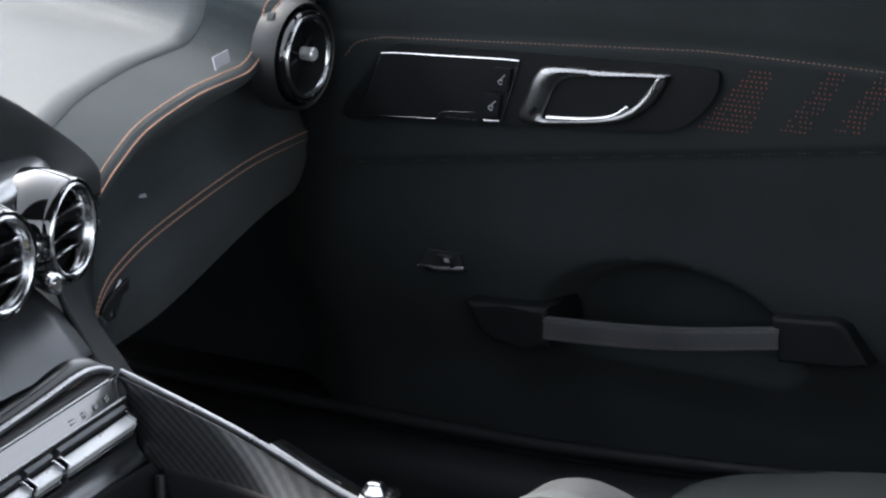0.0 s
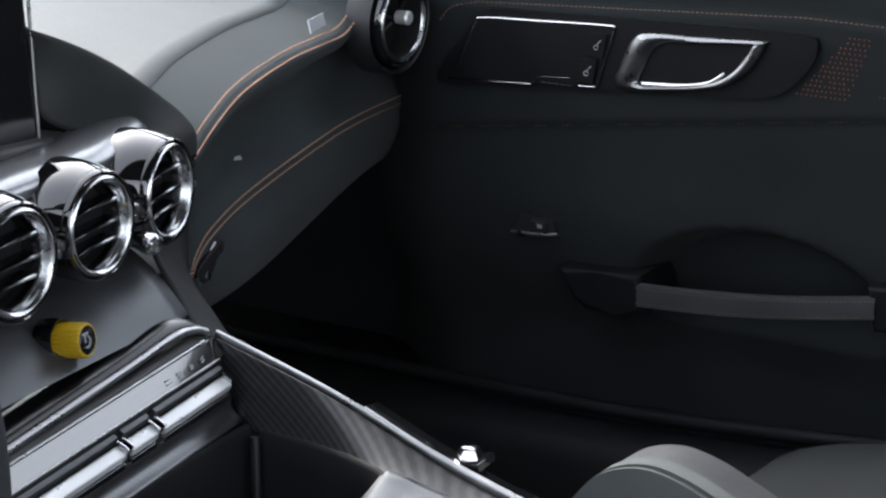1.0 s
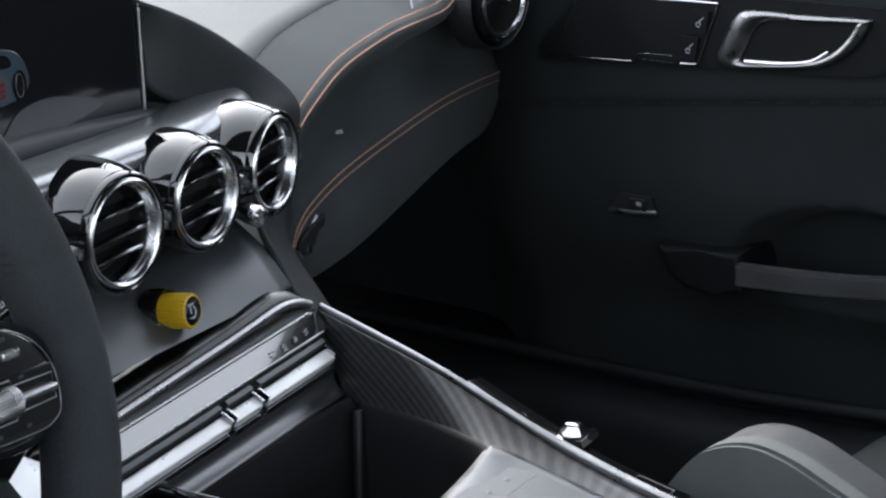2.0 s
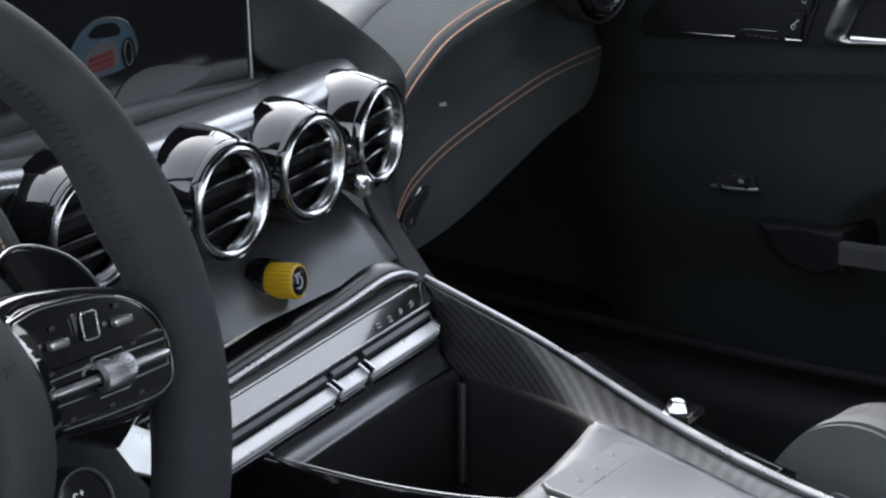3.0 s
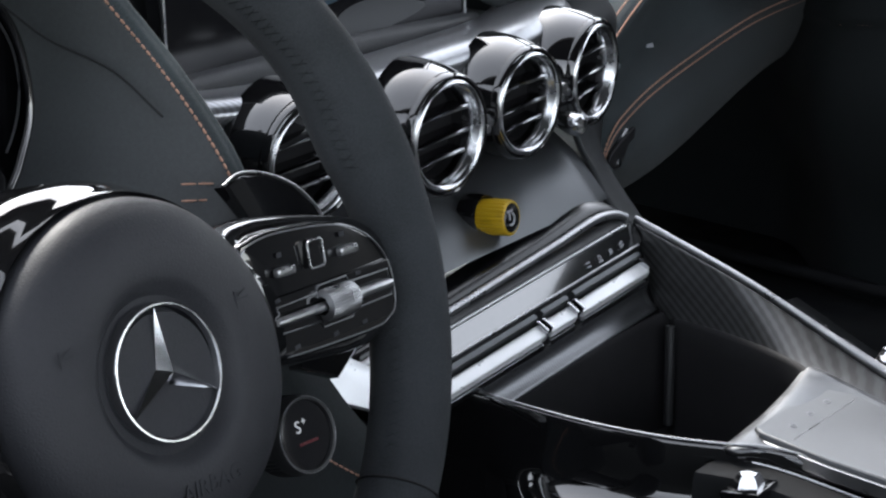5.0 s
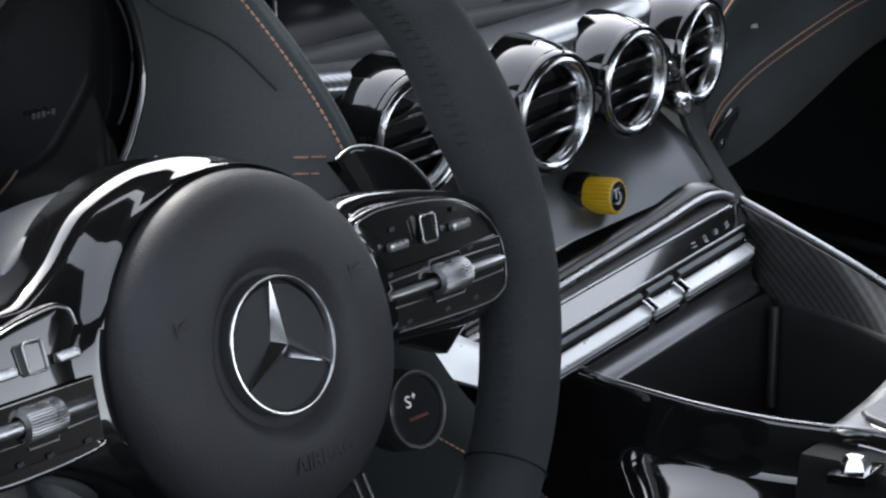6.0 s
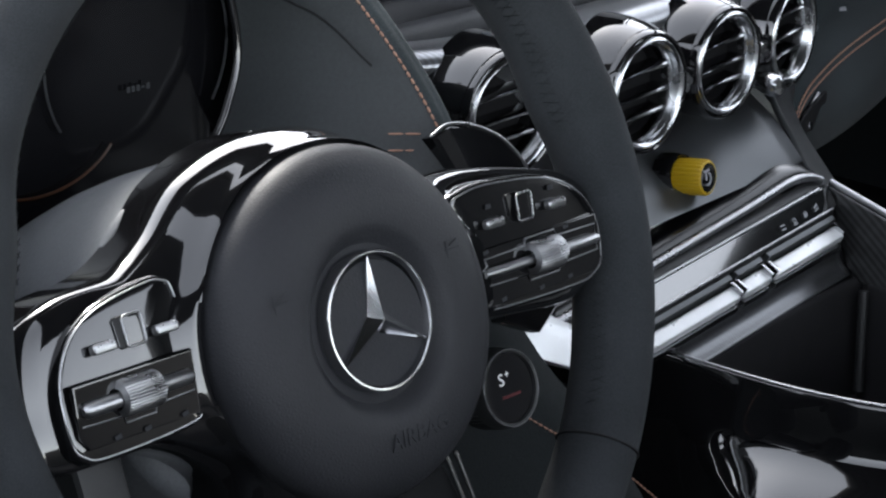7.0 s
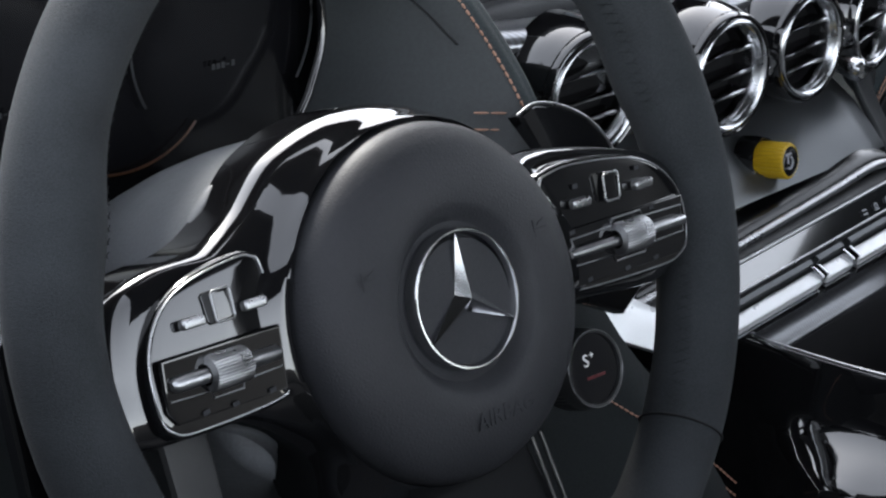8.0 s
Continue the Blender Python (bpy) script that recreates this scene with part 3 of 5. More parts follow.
# small label on the lip, glovebox release, pale mark in the crease
lab = slab("airbag_label", [(-0.019, -0.0046), (0.013, -0.0050), (0.019, 0.0040), (-0.013, 0.0046)], 0, 0.0012, ICON, dashboard, "small grey embossed airbag tag", pose(0.478, 0.338, 0.6065, 62, 0, 17), 0.0008, 2)
# black sheet proud of the fascia: the catch recess's shade as colour
catch_cols = [i for i, p in enumerate(lo_c) if 0.2215 < p.x < 0.268]
catch_rows = []
for f in np.linspace(0, 1, 7):
    row = []
    for i in catch_cols:
        u = (i - catch_cols[0]) / (len(catch_cols) - 1)
        g = 0.16 + f * (0.10 + 0.24 * math.sin(math.pi * min(u * 1.15, 1.0)) ** 0.7)
        row.append(lo_c[i].lerp(ed_c[i], g) + Vector((0, -0.0042, 0)))
    catch_rows.append(row)
sheet("catch_recess_shade", catch_rows, VOID, dashboard, "black sheet for the shade in the glovebox catch recess", thick=0.002, out=(0, -1, 0))
tube("catch_trim", spline([(0.2335, 0.2535, 0.494), (0.242, 0.257, 0.5035), (0.257, 0.261, 0.511)], 14), 0.0011, SATIN, dashboard, "thin silver edge", 8)
lathe("lock_cylinder", [(0.0001, 0.002), (0.0026, 0.0018), (0.0032, 0.0), (0.0032, -0.004)], CHROME, dashboard, "bright round glovebox lock", pose(0.2365, 0.2525, 0.4955, 80, 0, 17), 20)
slab("fascia_mark", [(-0.006, -0.002), (0.007, 0.0005), (0.005, 0.003), (-0.005, 0.0005)], 0, 0.0006, ICON, dashboard, "small pale mark", pose(0.333, 0.300, 0.5440, 80, 0, 17) @ pose(0, 0, 0, 0, 0, -22), 0)


# ---- air vents ----
def vent(x, y, z, name, slats, hooded, knob, size=0.93, turn=3.0):
    v = thing(name, "round air vent with a chrome ring and thin dark slats", "air vent", "dashboard air vents", at=(x, y, z))
    m = facing_back(x, y, z, 0, turn) @ Matrix.Scale(size, 4)
    lathe("bezel", ([(0.0243, -0.0090), (0.0246, -0.0050), (0.0252, -0.0018), (0.0256, -0.0014)] if hooded else []) + [(0.0260, 0.0004), (0.0270, 0.0020), (0.0284, 0.0026), (0.0297, 0.0020), (0.0305, 0.0004), (0.0308, -0.002)], RING_SILVER, v, "satin chrome ring", m, 64)
    lathe("lip", [(0.0306, -0.0004), (0.0312, 0.0014), (0.0322, 0.0018), (0.0331, 0.0006), (0.0335, -0.004)], GLOSS, v, "gloss black outer lip", m, 64)
    lathe("collar", [(0.0332, -0.0025), (0.0335, -0.0024), (0.0337, -0.0040), (0.0338, -0.009)] + ([(0.0338, -0.020), (0.0338, -0.034)] if hooded else [(0.0356, -0.020)]), GLOSS, v, "gloss black collar", m, 64)
    lathe("throat", [(0.0246 if hooded else 0.0261, -0.007 if hooded else 0.0), (0.0245, -0.009), (0.0244, -0.013), (0.0240, -0.0165), (0.0001, -0.017)], VOID, v, "black inside", m, 48)
    for k, h in enumerate(slats):
        half = math.sqrt(max(0.0236 ** 2 - h * h, 0)) * 0.97
        rows = []
        for s in np.linspace(-1, 1, 13):
            zz = -0.004 - 0.004 * (1 - s * s)
            sag = -0.0016 * (1 - s * s) + 0.0014 * s
            rows.append([Vector((half * s, h + sag + dy, zz + dz)) for dy, dz in ((0.0006, 0.0), (0.0012, -0.004), (0.0016, -0.009), (0.0004, -0.009), (-0.0002, -0.004), (-0.0006, 0.0), (0, 0.0007))])
        sheet("slat", rows, GLOSS, v, "thin gloss black slat", m, wrap=True)
        # chrome line added as the highlight along the slat's lit edge
        tube("slat_highlight", [r[6] + Vector((0, 0, 0.0001)) for r in rows], lambda s: 0.0004 + 0.0008 * s, CHROME, v, "thin chrome line for the lit slat edge", 6, matrix=m)
    if knob:
        lathe("flow_knob", [(0.0001, 0.0030), (0.0040, 0.0027), (0.0052, 0.0012), (0.0050, -0.003), (0.0046, -0.008)], SWITCH_SILVER, v, "satin silver centre knob", m @ pose(0.005, 0.001, 0.001), 24)
        for a in (25, 155, 205, 335):
            tube("spoke", [Vector((0.005 * math.cos(radians(a)), 0.005 * math.sin(radians(a)), -0.006)), Vector((0.024 * math.cos(radians(a)), 0.024 * math.sin(radians(a)), -0.010))], 0.0011, PLASTIC, v, seg=8, matrix=m)
    if hooded:
        rows = []
        for f in np.linspace(0, 1, 12):
            row = []
            for a in np.linspace(-30, 210, 40):
                c, s = math.cos(radians(a)), math.sin(radians(a))
                r = 0.0338 + 0.0034 * math.sin(math.pi / 2 * min(1, 1.3 * f))
                row.append(Vector((r * c * (1 + 0.07 * f), r * s, -0.003 - (0.030 - 0.008 * abs(c)) * f)))
            rows.append(row)
        sheet("hood", rows, GLOSS, v, "gloss black hood running back over the vent", m)
        for sgn in (1, -1):
            lathe("pivot", [(0.0001, 0.002), (0.0022, 0.0015), (0.0025, -0.004)], SATIN, v, "small silver pivot", m @ pose(sgn * 0.0352, -0.004, -0.001), 14)
    return v


for x, y, size, turn in ((-0.118, 0.181, 1.0, -3), (-0.038, 0.1605, 0.98, 2), (0.040, 0.170, 0.93, 3), (0.116, 0.183, 0.93, 12)):
    vent(x, y, 0.588, "air_vent", (0.010, -0.003, -0.0135), True, False, size, turn)
side_vent = vent(0.5535, 0.315, 0.598, "air_vent", (), False, True, 1.03)
side_vent["label"] = "round chrome-ringed air vent with a silver centre knob"
m = facing_back(0.5535, 0.315, 0.598)
lathe("vent_surround", [(0.0372, -0.004), (0.0392, -0.002), (0.0405, -0.006), (0.0410, -0.014), (0.0412, -0.022)], PLASTIC, side_vent, "matt black housing", m, 56)

# bar that carries the vents
centre_stack = thing("centre_stack", "carbon fibre bar and satin grey panel below the screen", "centre console", at=(0, 0.2, 0.5))
prof = [(0.250, 0.598), (0.247, 0.607), (0.240, 0.6130), (0.228, 0.6170), (0.212, 0.6200), (0.198, 0.6195), (0.190, 0.6150), (0.1895, 0.6095), (0.195, 0.602), (0.197, 0.590), (0.200, 0.562), (0.210, 0.538)]
rows = []
for py, pz in [(p.x, p.y) for p in spline([(a, b, 0) for a, b in prof], 36)]:
    row = []
    for x in np.linspace(-0.235, 0.152, 60):
        bend = 0.06 * x + 3.0 * max(0, abs(x) - 0.055) ** 2
        droop = 0.9 * max(0, abs(x + 0.035) - 0.15) ** 1.6
        row.append(Vector((x, py + bend, pz - droop * 0.5)))
    rows.append(row)
sheet("vent_bar", rows, CARBON_X, centre_stack, "carbon fibre bar with its silver sheen in the colour", thick=-0.004)
lathe("toggle", [(0.0001, 0.012), (0.004, 0.0115), (0.0062, 0.009), (0.0066, 0.003), (0.005, -0.004), (0.005, -0.02)], RING_SILVER, centre_stack, "silver toggle knob", facing_back(0.0769, 0.1705, 0.5698, 0, -8), 18, (3, 0.08))
for x, y in ((0.0805, 0.178), (0.001, 0.168), (-0.077, 0.16)):
    lathe("small_button", [(0.0001, 0.003), (0.0024, 0.0025), (0.0028, -0.01)], SATIN, centre_stack, "", facing_back(x, y, 0.588), 14)
# satin panel below the vents
pan = [[Vector((x, y0 + 0.10 * (x + 0.04), z0)) for x in np.linspace(-0.21, 0.1, 24)] for y0, z0 in ((0.205, 0.556), (0.186, 0.5475), (0.173, 0.5412), (0.160, 0.5325), (0.1490, 0.5245), (0.1465, 0.5220), (0.158, 0.517))]
for r in pan:
    for i, p in enumerate(r):
        p.x += 0.010 * step01(0.02, 0.1, p.x) * (p.z - 0.516) / 0.03
sheet("satin_panel", pan, PANEL_GREY, centre_stack, "satin grey metallic panel", thick=-0.003)
# yellow control knob
knob = thing("control_knob", "ribbed yellow rotary knob with a black face", "knob", at=(-0.006, 0.155, 0.5365))
km = facing_back(-0.0022, 0.1602, 0.5360, -8, 8)
lathe("knob_body", [(0.0096, -0.004), (0.0098, 0.002), (0.0097, 0.0115), (0.0092, 0.0128), (0.0080, 0.0132)], YELLOW, knob, "ribbed yellow plastic", km, 72, (3, 0.07))
lathe("knob_face", [(0.0081, 0.0130), (0.0074, 0.0126), (0.0001, 0.0124)], GLOSS, knob, "black face", km, 40)
tube("face_symbol", [km @ Vector((0.003 * math.cos(a), 0.0032 * math.sin(a) - 0.0008, 0.0128)) for a in np.linspace(-2.2, 1.2, 10)], 0.0006, ICON, knob, seg=6)
block("face_mark", (0.0055, 0.0011, 0.0004), ICON, knob, "", km @ pose(-0.0005, 0.0036, 0.0126), 0)
block("face_mark", (0.0011, 0.005, 0.0004), ICON, knob, "", km @ pose(-0.001, 0.0012, 0.0126), 0)
lathe("knob_seat", [(0.0104, -0.0035), (0.0116, -0.0025), (0.0124, -0.006), (0.0124, -0.014)], GLOSS, knob, "gloss black seat ring", km, 48)
tube("seat_trim", [km @ Vector((0.0112 * math.cos(a), 0.0112 * math.sin(a), -0.0032)) for a in np.linspace(math.pi * 1.1, math.pi * 1.9, 16)], 0.0012, CHROME, knob, "chrome sliver", 8)

# grey leather cheek between the stack and the glovebox
cheek = cross_rows([spline([(0.165, 0.225, 0.592), (0.118, 0.196, 0.556), (0.108, 0.172, 0.532), (0.102, 0.152, 0.515), (0.11, 0.143, 0.506)], 24), spline([(0.20, 0.245, 0.583), (0.172, 0.226, 0.548), (0.162, 0.206, 0.522), (0.152, 0.18, 0.505), (0.145, 0.16, 0.492)], 24), spline([(0.231, 0.256, 0.570), (0.2195, 0.2525, 0.520), (0.219, 0.252, 0.495), (0.2235, 0.2525, 0.482), (0.240, 0.258, 0.462)], 24)], 24)
sheet("console_cheek", cheek, LEATHER, centre_stack, "charcoal leather side cheek", thick=-0.003)


# ---- centre console ----
console = thing("centre_console", "centre console with carbon sides, silver rails and an open bin", "console", at=(0.02, 0, 0.3))
RAIL = [(-0.145, 0.126, 0.4995), (-0.10, 0.130, 0.5035), (-0.04, 0.136, 0.509), (0.03, 0.1425, 0.5155), (0.072, 0.1475, 0.519), (0.092, 0.1485, 0.5175), (0.101, 0.147, 0.5145)]
RAIL2 = [(0.109, 0.146, 0.5115), (0.110, 0.120, 0.5045), (0.111, 0.065, 0.489), (0.111, 0.003, 0.467), (0.1105, -0.030, 0.457), (0.108, -0.075, 0.4475), (0.105, -0.13, 0.440), (0.10, -0.25, 0.430)]
tube("front_rail", spline(RAIL, 50), 0.0025, SATIN, console, "satin silver trim rail", 10)
tube("side_rail", spline(RAIL2, 60), lambda s: 0.0017 + 0.0013 * step01(0.25, 0.6, s), SATIN, console, "satin silver trim rail", 10, flat=1.4)
r2 = spline(RAIL2, 60)
# gloss strip above the front rail
sheet("gloss_strip", cross_rows([shifted(spline(RAIL, 40), 0.022, 0.0060), shifted(spline(RAIL, 40), 0.0100, 0.0052), shifted(spline(RAIL, 40), 0.0045, 0.0028), shifted(spline(RAIL, 40), 0.002, -0.002)], 12), SHELL_BLACK, console, "gloss black strip", thick=-0.003)


def row_line(y, z, x0=-0.136, x1=0.104, n=30):
    """A line across the console front, which rises slightly towards the passenger."""
    return [Vector((x, y + 0.10 * x, z + 0.060 * x)) for x in np.linspace(x0, x1, n)]


sheet("control_recess", [row_line(0.1395, 0.5105), row_line(0.137, 0.5065), row_line(0.1355, 0.506)], PLASTIC, console, "black groove", thick=-0.002)
sheet("control_glass", [row_line(0.1345, 0.5055), row_line(0.1335, 0.5050), row_line(0.13335, 0.50477), row_line(0.12715, 0.49523), row_line(0.1270, 0.4950), row_line(0.1280, 0.4938)], CLIMATE_GLASS, console, "gloss black touch strip", thick=-0.002)
tube("glass_edge", row_line(0.1338, 0.5058, -0.132, 0.094), 0.0011, SATIN, console, "thin silver edge", 8)
tube("glass_edge", row_line(0.1268, 0.4946, -0.132, 0.100), 0.0008, SATIN, console, "thin silver edge", 8)
for k, x in enumerate((0.050, 0.0615, 0.073, 0.0845)):
    im = pose(x, 0.1286 + 0.10 * x, 0.4990 + 0.060 * x, 57, 0, 5.7)
    for off in ((0.0011, -0.0011), (-0.0018,), (0.0,), (0.0014, -0.0004))[k]:
        block("icon", (0.0040, 0.0008, 0.0003), ICON, console, "", im @ pose(0, off, 0, 0, 0, (0, 0, 35, 20)[k]), 0)
    if k in (1, 2):
        tube("icon", [im @ Vector((0.0013 * math.cos(a), 0.0013 * math.sin(a) + 0.0003, 0.0001)) for a in np.linspace(0, 6.283, 13)[:-1]], 0.0003, ICON, console, seg=5, closed=True)
for x0, x1 in ((-0.130, -0.008), (-0.003, 0.022), (0.028, 0.097)):
    xm, ln = (x0 + x1) / 2, x1 - x0
    sw = block("switch_bar", (ln, 0.0085, 0.0050), SWITCH_SILVER, console, "long satin silver switch", pose(xm, 0.1212 + 0.10 * xm, 0.4822 + 0.060 * xm, 26, -3.4, 5.7), 0.0014, 3)
    block("switch_back", (ln, 0.003, 0.0075), PANEL_GREY, console, "", pose(xm, 0.1262 + 0.10 * xm, 0.4885 + 0.060 * xm, 34, -3.4, 5.7), 0.0006)
    block("switch_foot", (ln, 0.003, 0.004), CHROME, console, "", pose(xm, 0.1195 + 0.10 * xm, 0.4755 + 0.060 * xm, 10, -3.4, 5.7), 0.0008)
    for xe in (x0, x1):
        block("end_cap", (0.0022, 0.008, 0.011), CHROME, console, "", pose(xe, 0.1225 + 0.10 * xe, 0.4820 + 0.060 * xe, 30, -3.4, 5.7), 0.0006)
sheet("switch_channel", [row_line(0.1295, 0.4952), row_line(0.1285, 0.4905), row_line(0.1262, 0.482), row_line(0.1240, 0.474), row_line(0.1215, 0.4725)], PLASTIC, console, "", thick=-0.002)
sheet("front_fascia", cross_rows([row_line(0.1215, 0.4728, -0.0595), row_line(0.1224, 0.4695, -0.0595), row_line(0.1222, 0.4660, -0.0595), row_line(0.1196, 0.4622, -0.0595), row_line(0.1142, 0.4592, -0.0595)], 14), CARBON_FRONT, console, "carbon-grain fascia with its bright sheen in the colour", thick=-0.002)

# added pale plate: stands in for a sky reflection in the gloss console side
slab("side_reflection_plate", [(-0.0135, 0.0195), (0.014, 0.003), (0.032, -0.008), (0.032, -0.028), (0.012, -0.0175), (-0.0125, -0.0075), (-0.0165, -0.001), (-0.0172, 0.007), (-0.0160, 0.014)], -0.006, 0.0, SWITCH_SILVER, console, "pale satin plate standing in for the sky's reflection in the console side", facing_back(-0.150, 0.120, 0.495, -24, -18), 0.001, 2)

# carbon inner cheek on the passenger side
inner_top = shifted(r2[:48], 0, -0.001, -0.003)
low = spline([(0.1045, 0.1265, 0.4645), (0.099, 0.112, 0.4625), (0.096, 0.070, 0.4620), (0.086, 0.022, 0.4600), (0.083, -0.010, 0.4560), (0.080, -0.050, 0.4485), (0.077, -0.12, 0.4415), (0.075, -0.20, 0.437)], 48)
sheet("carbon_cheek", cross_rows([inner_top, between(inner_top, low, 0.25, 0, 0), between(inner_top, low, 0.8, 0, -0.001), low], 16), CARBON_SIDE, console, "dark twill carbon side", thick=-0.002)

# bin
RIM_BIN = [(0.098, 0.118), (0.099, 0.108), (0.094, 0.060), (0.084, 0.022), (0.074, 0.010), (0.055, 0.006), (0.015, -0.003), (-0.030, -0.013), (-0.043, 0.010), (-0.052, 0.045), (-0.057, 0.085), (-0.059, 0.107), (-0.052, 0.1105), (0.02, 0.1165)]
loop = spline([(x, y, 0) for x, y in RIM_BIN], 90, True)
mid = Vector((0.022, 0.060, 0))


def bin_row(f, z, tilt=0.055):
    return [Vector((mid.x + (p.x - mid.x) * f, mid.y + (p.y - mid.y) * f, z + tilt * (p.x - 0.02) * (1 if z > 0.44 else 0.3))) for p in loop]


sheet("storage_bin", [bin_row(1.03, 0.4605), bin_row(1.0, 0.4600), bin_row(0.985, 0.4575), bin_row(0.97, 0.445), bin_row(0.93, 0.405), bin_row(0.90, 0.398), bin_row(0.5, 0.3965), bin_row(0.01, 0.3965)], VOID, console, "open black storage bin", wrap=True)
# added tube, paler than the bin, as the soft highlight in its corner
tube("bin_corner_highlight", [Vector((0.094, 0.109, 0.461)), Vector((0.089, 0.1045, 0.405))], 0.0028, PLASTIC, console, "", 10)

# driver side shell
EDGE_L = [(-0.066, 0.20, 0.4655), (-0.065, 0.165, 0.4655), (-0.063, 0.139, 0.4650), (-0.061, 0.10, 0.4640), (-0.056, 0.055, 0.4630), (-0.046, 0.016, 0.4625), (-0.034, -0.012, 0.4625), (-0.020, -0.036, 0.4620), (-0.012, -0.07, 0.4580), (-0.010, -0.13, 0.452), (-0.010, -0.25, 0.445)]
el = spline(EDGE_L, 70)
def widening(dx, dz):
    """The shell's lower lines: close under the edge at the front, spreading to a ledge towards the seats."""
    return [p + Vector((-0.0085 + (dx + 0.0085) * step01(0.11, 0.03, p.y), 0, dz)) for p in el]


sheet("driver_side_shell", cross_rows([el, shifted(el, 0, -0.0006, -0.0012), shifted(el, 0, -0.010, -0.0040), shifted(el, 0, -0.024, -0.0075), *(widening(dx, dz) for dx, dz in ((-0.013, -0.031), (-0.032, -0.043), (-0.043, -0.056), (-0.054, -0.10), (-0.075, -0.26)))], 30), GLOSS, console, "gloss black console side", thick=-0.003)
tube("shell_edge", shifted(el[10:], 0, 0.0012), 0.0008, SATIN, console, "thin bright edge", 8)

# deck that carries the touchpad
deck_a = spline([(-0.034, -0.013, 0.4615), (0.010, -0.006, 0.4625), (0.050, 0.003, 0.4640), (0.083, 0.014, 0.4630)], 24)
deck_rows = cross_rows([shifted(deck_a, 0.003, -0.003), deck_a, shifted(deck_a, -0.010, 0.0015), [Vector((-0.020 + 0.101 * f, -0.040 - 0.002 * f, 0.4605 - 0.004 * f)) for f in np.linspace(0, 1, 24)], [Vector((-0.010 + 0.088 * f, -0.12, 0.4515 - 0.008 * f)) for f in np.linspace(0, 1, 24)], [Vector((-0.010 + 0.085 * f, -0.25, 0.442 - 0.005 * f)) for f in np.linspace(0, 1, 24)]], 40)
sheet("console_deck", deck_rows, DARK_SILVER, console, "satin silver carbon-grain deck", thick=-0.003)
PADM = pose(0.026, -0.064, 0.4592, 2.2, 2.0, 0)
PAD_LINE = [(-0.040, 0.043), (-0.035, 0.0490), (0.028, 0.0575), (0.038, 0.054), (0.043, 0.041), (0.034, 0.005), (0.024, -0.030), (0.016, -0.042), (0.003, -0.050), (-0.010, -0.053), (-0.044, -0.052), (-0.043, 0.0)]
pad = thing("touchpad", "satin grey touchpad with faint symbols on the console", "touchpad", at=(0.026, -0.064, 0.4592))
slab("pad_plate", PAD_LINE, -0.004, 0.0036, PAD_GREY, pad, "satin grey surface", PADM, 0.002, 3)
slab("pad_rim", [(x * 1.045, y * 1.035) for x, y in PAD_LINE], -0.006, 0.0006, SATIN, pad, "bright rim", PADM, 0.001, 2)
for k in range(3):
    tube("pad_symbol", [PADM @ Vector((-0.020 + 0.021 * k + 0.002 * math.cos(a), 0.036 + 0.0035 * k + 0.0016 * math.sin(a), 0.0037)) for a in np.linspace(0, 5.5, 9)], 0.00035, ICON, pad, seg=5)
tube("pad_line", [PADM @ Vector((-0.036, 0.026, 0.0036)), PADM @ Vector((0.036, 0.035, 0.0036))], 0.00025, SATIN, pad, "fine pressed line", 5)

# switch strips beside the rails
for side in (1, -1):
    strip = thing("switch_strip", "gloss black switch strip beside the console rail", "switch panel", "console switch strips", at=(0.13 if side > 0 else -0.04, -0.06, 0.44))
    if side > 0:
        line = spline([(0.131, 0.060, 0.476), (0.131, 0.010, 0.4575), (0.128, -0.03, 0.4465), (0.122, -0.09, 0.4385), (0.114, -0.16, 0.432), (0.11, -0.25, 0.427)], 40)
        half = 0.0135
    else:
        line = spline([(-0.044, -0.012, 0.4555), (-0.036, -0.04, 0.4545), (-0.030, -0.09, 0.449), (-0.028, -0.16, 0.444), (-0.028, -0.25, 0.44)], 40)
        half = 0.011
    rows = [shifted(line, 0, -0.04, side * half * 1.3), shifted(line, 0, -0.004, side * half * 1.15), shifted(line, 0, 0, side * half), shifted(line, 0, 0.001, 0), shifted(line, 0, 0.0005, -side * half), shifted(line, 0, -0.01, -side * half)]
    # driver's cover is matt black in place of gloss, for its dark reflection
    sheet("strip_cover", rows, GLOSS if side > 0 else DOOR_BLACK, strip, "black cover")
    tube("strip_line", shifted(line[6:], 0, 0.0012, -side * half * 0.92), 0.0007, SATIN, strip, "thin bright line", 6)
    if side > 0:
        c = Vector((0.146, -0.001, 0.4535))
    else:
        c = Vector((-0.050, -0.040, 0.4540))
    slab("toggle", [(-0.006, -0.006), (0.006, -0.007), (0.0075, 0.004), (0.0, 0.0085), (-0.007, 0.004)], 0, 0.0075, CHROME, strip, "bright chrome toggle", pose(c.x, c.y, c.z, 0, 0, 20), 0.0025, 2, scale_top=0.6)
    slab("toggle_base", [(-0.011, -0.010), (0.011, -0.010), (0.011, 0.010), (-0.011, 0.010)], -0.004, 0.0006, GLOSS, strip, "", pose(c.x, c.y, c.z, -8, 0, 8), 0.0005)
    for k in (20, 27, 34):
        q, d = line[k], (line[k + 1] - line[k - 1]).normalized()
        a, s = d * 0.012, Vector((1, 0, 0)) * half * 0.62
        pts = [q + a + s, q + a - s, q - a - s, q - a + s, q + a + s]
        tube("button_outline", [p + Vector((0, 0, 0.0014)) for p in pts], 0.0004, DARK_SILVER, strip, "", 6)


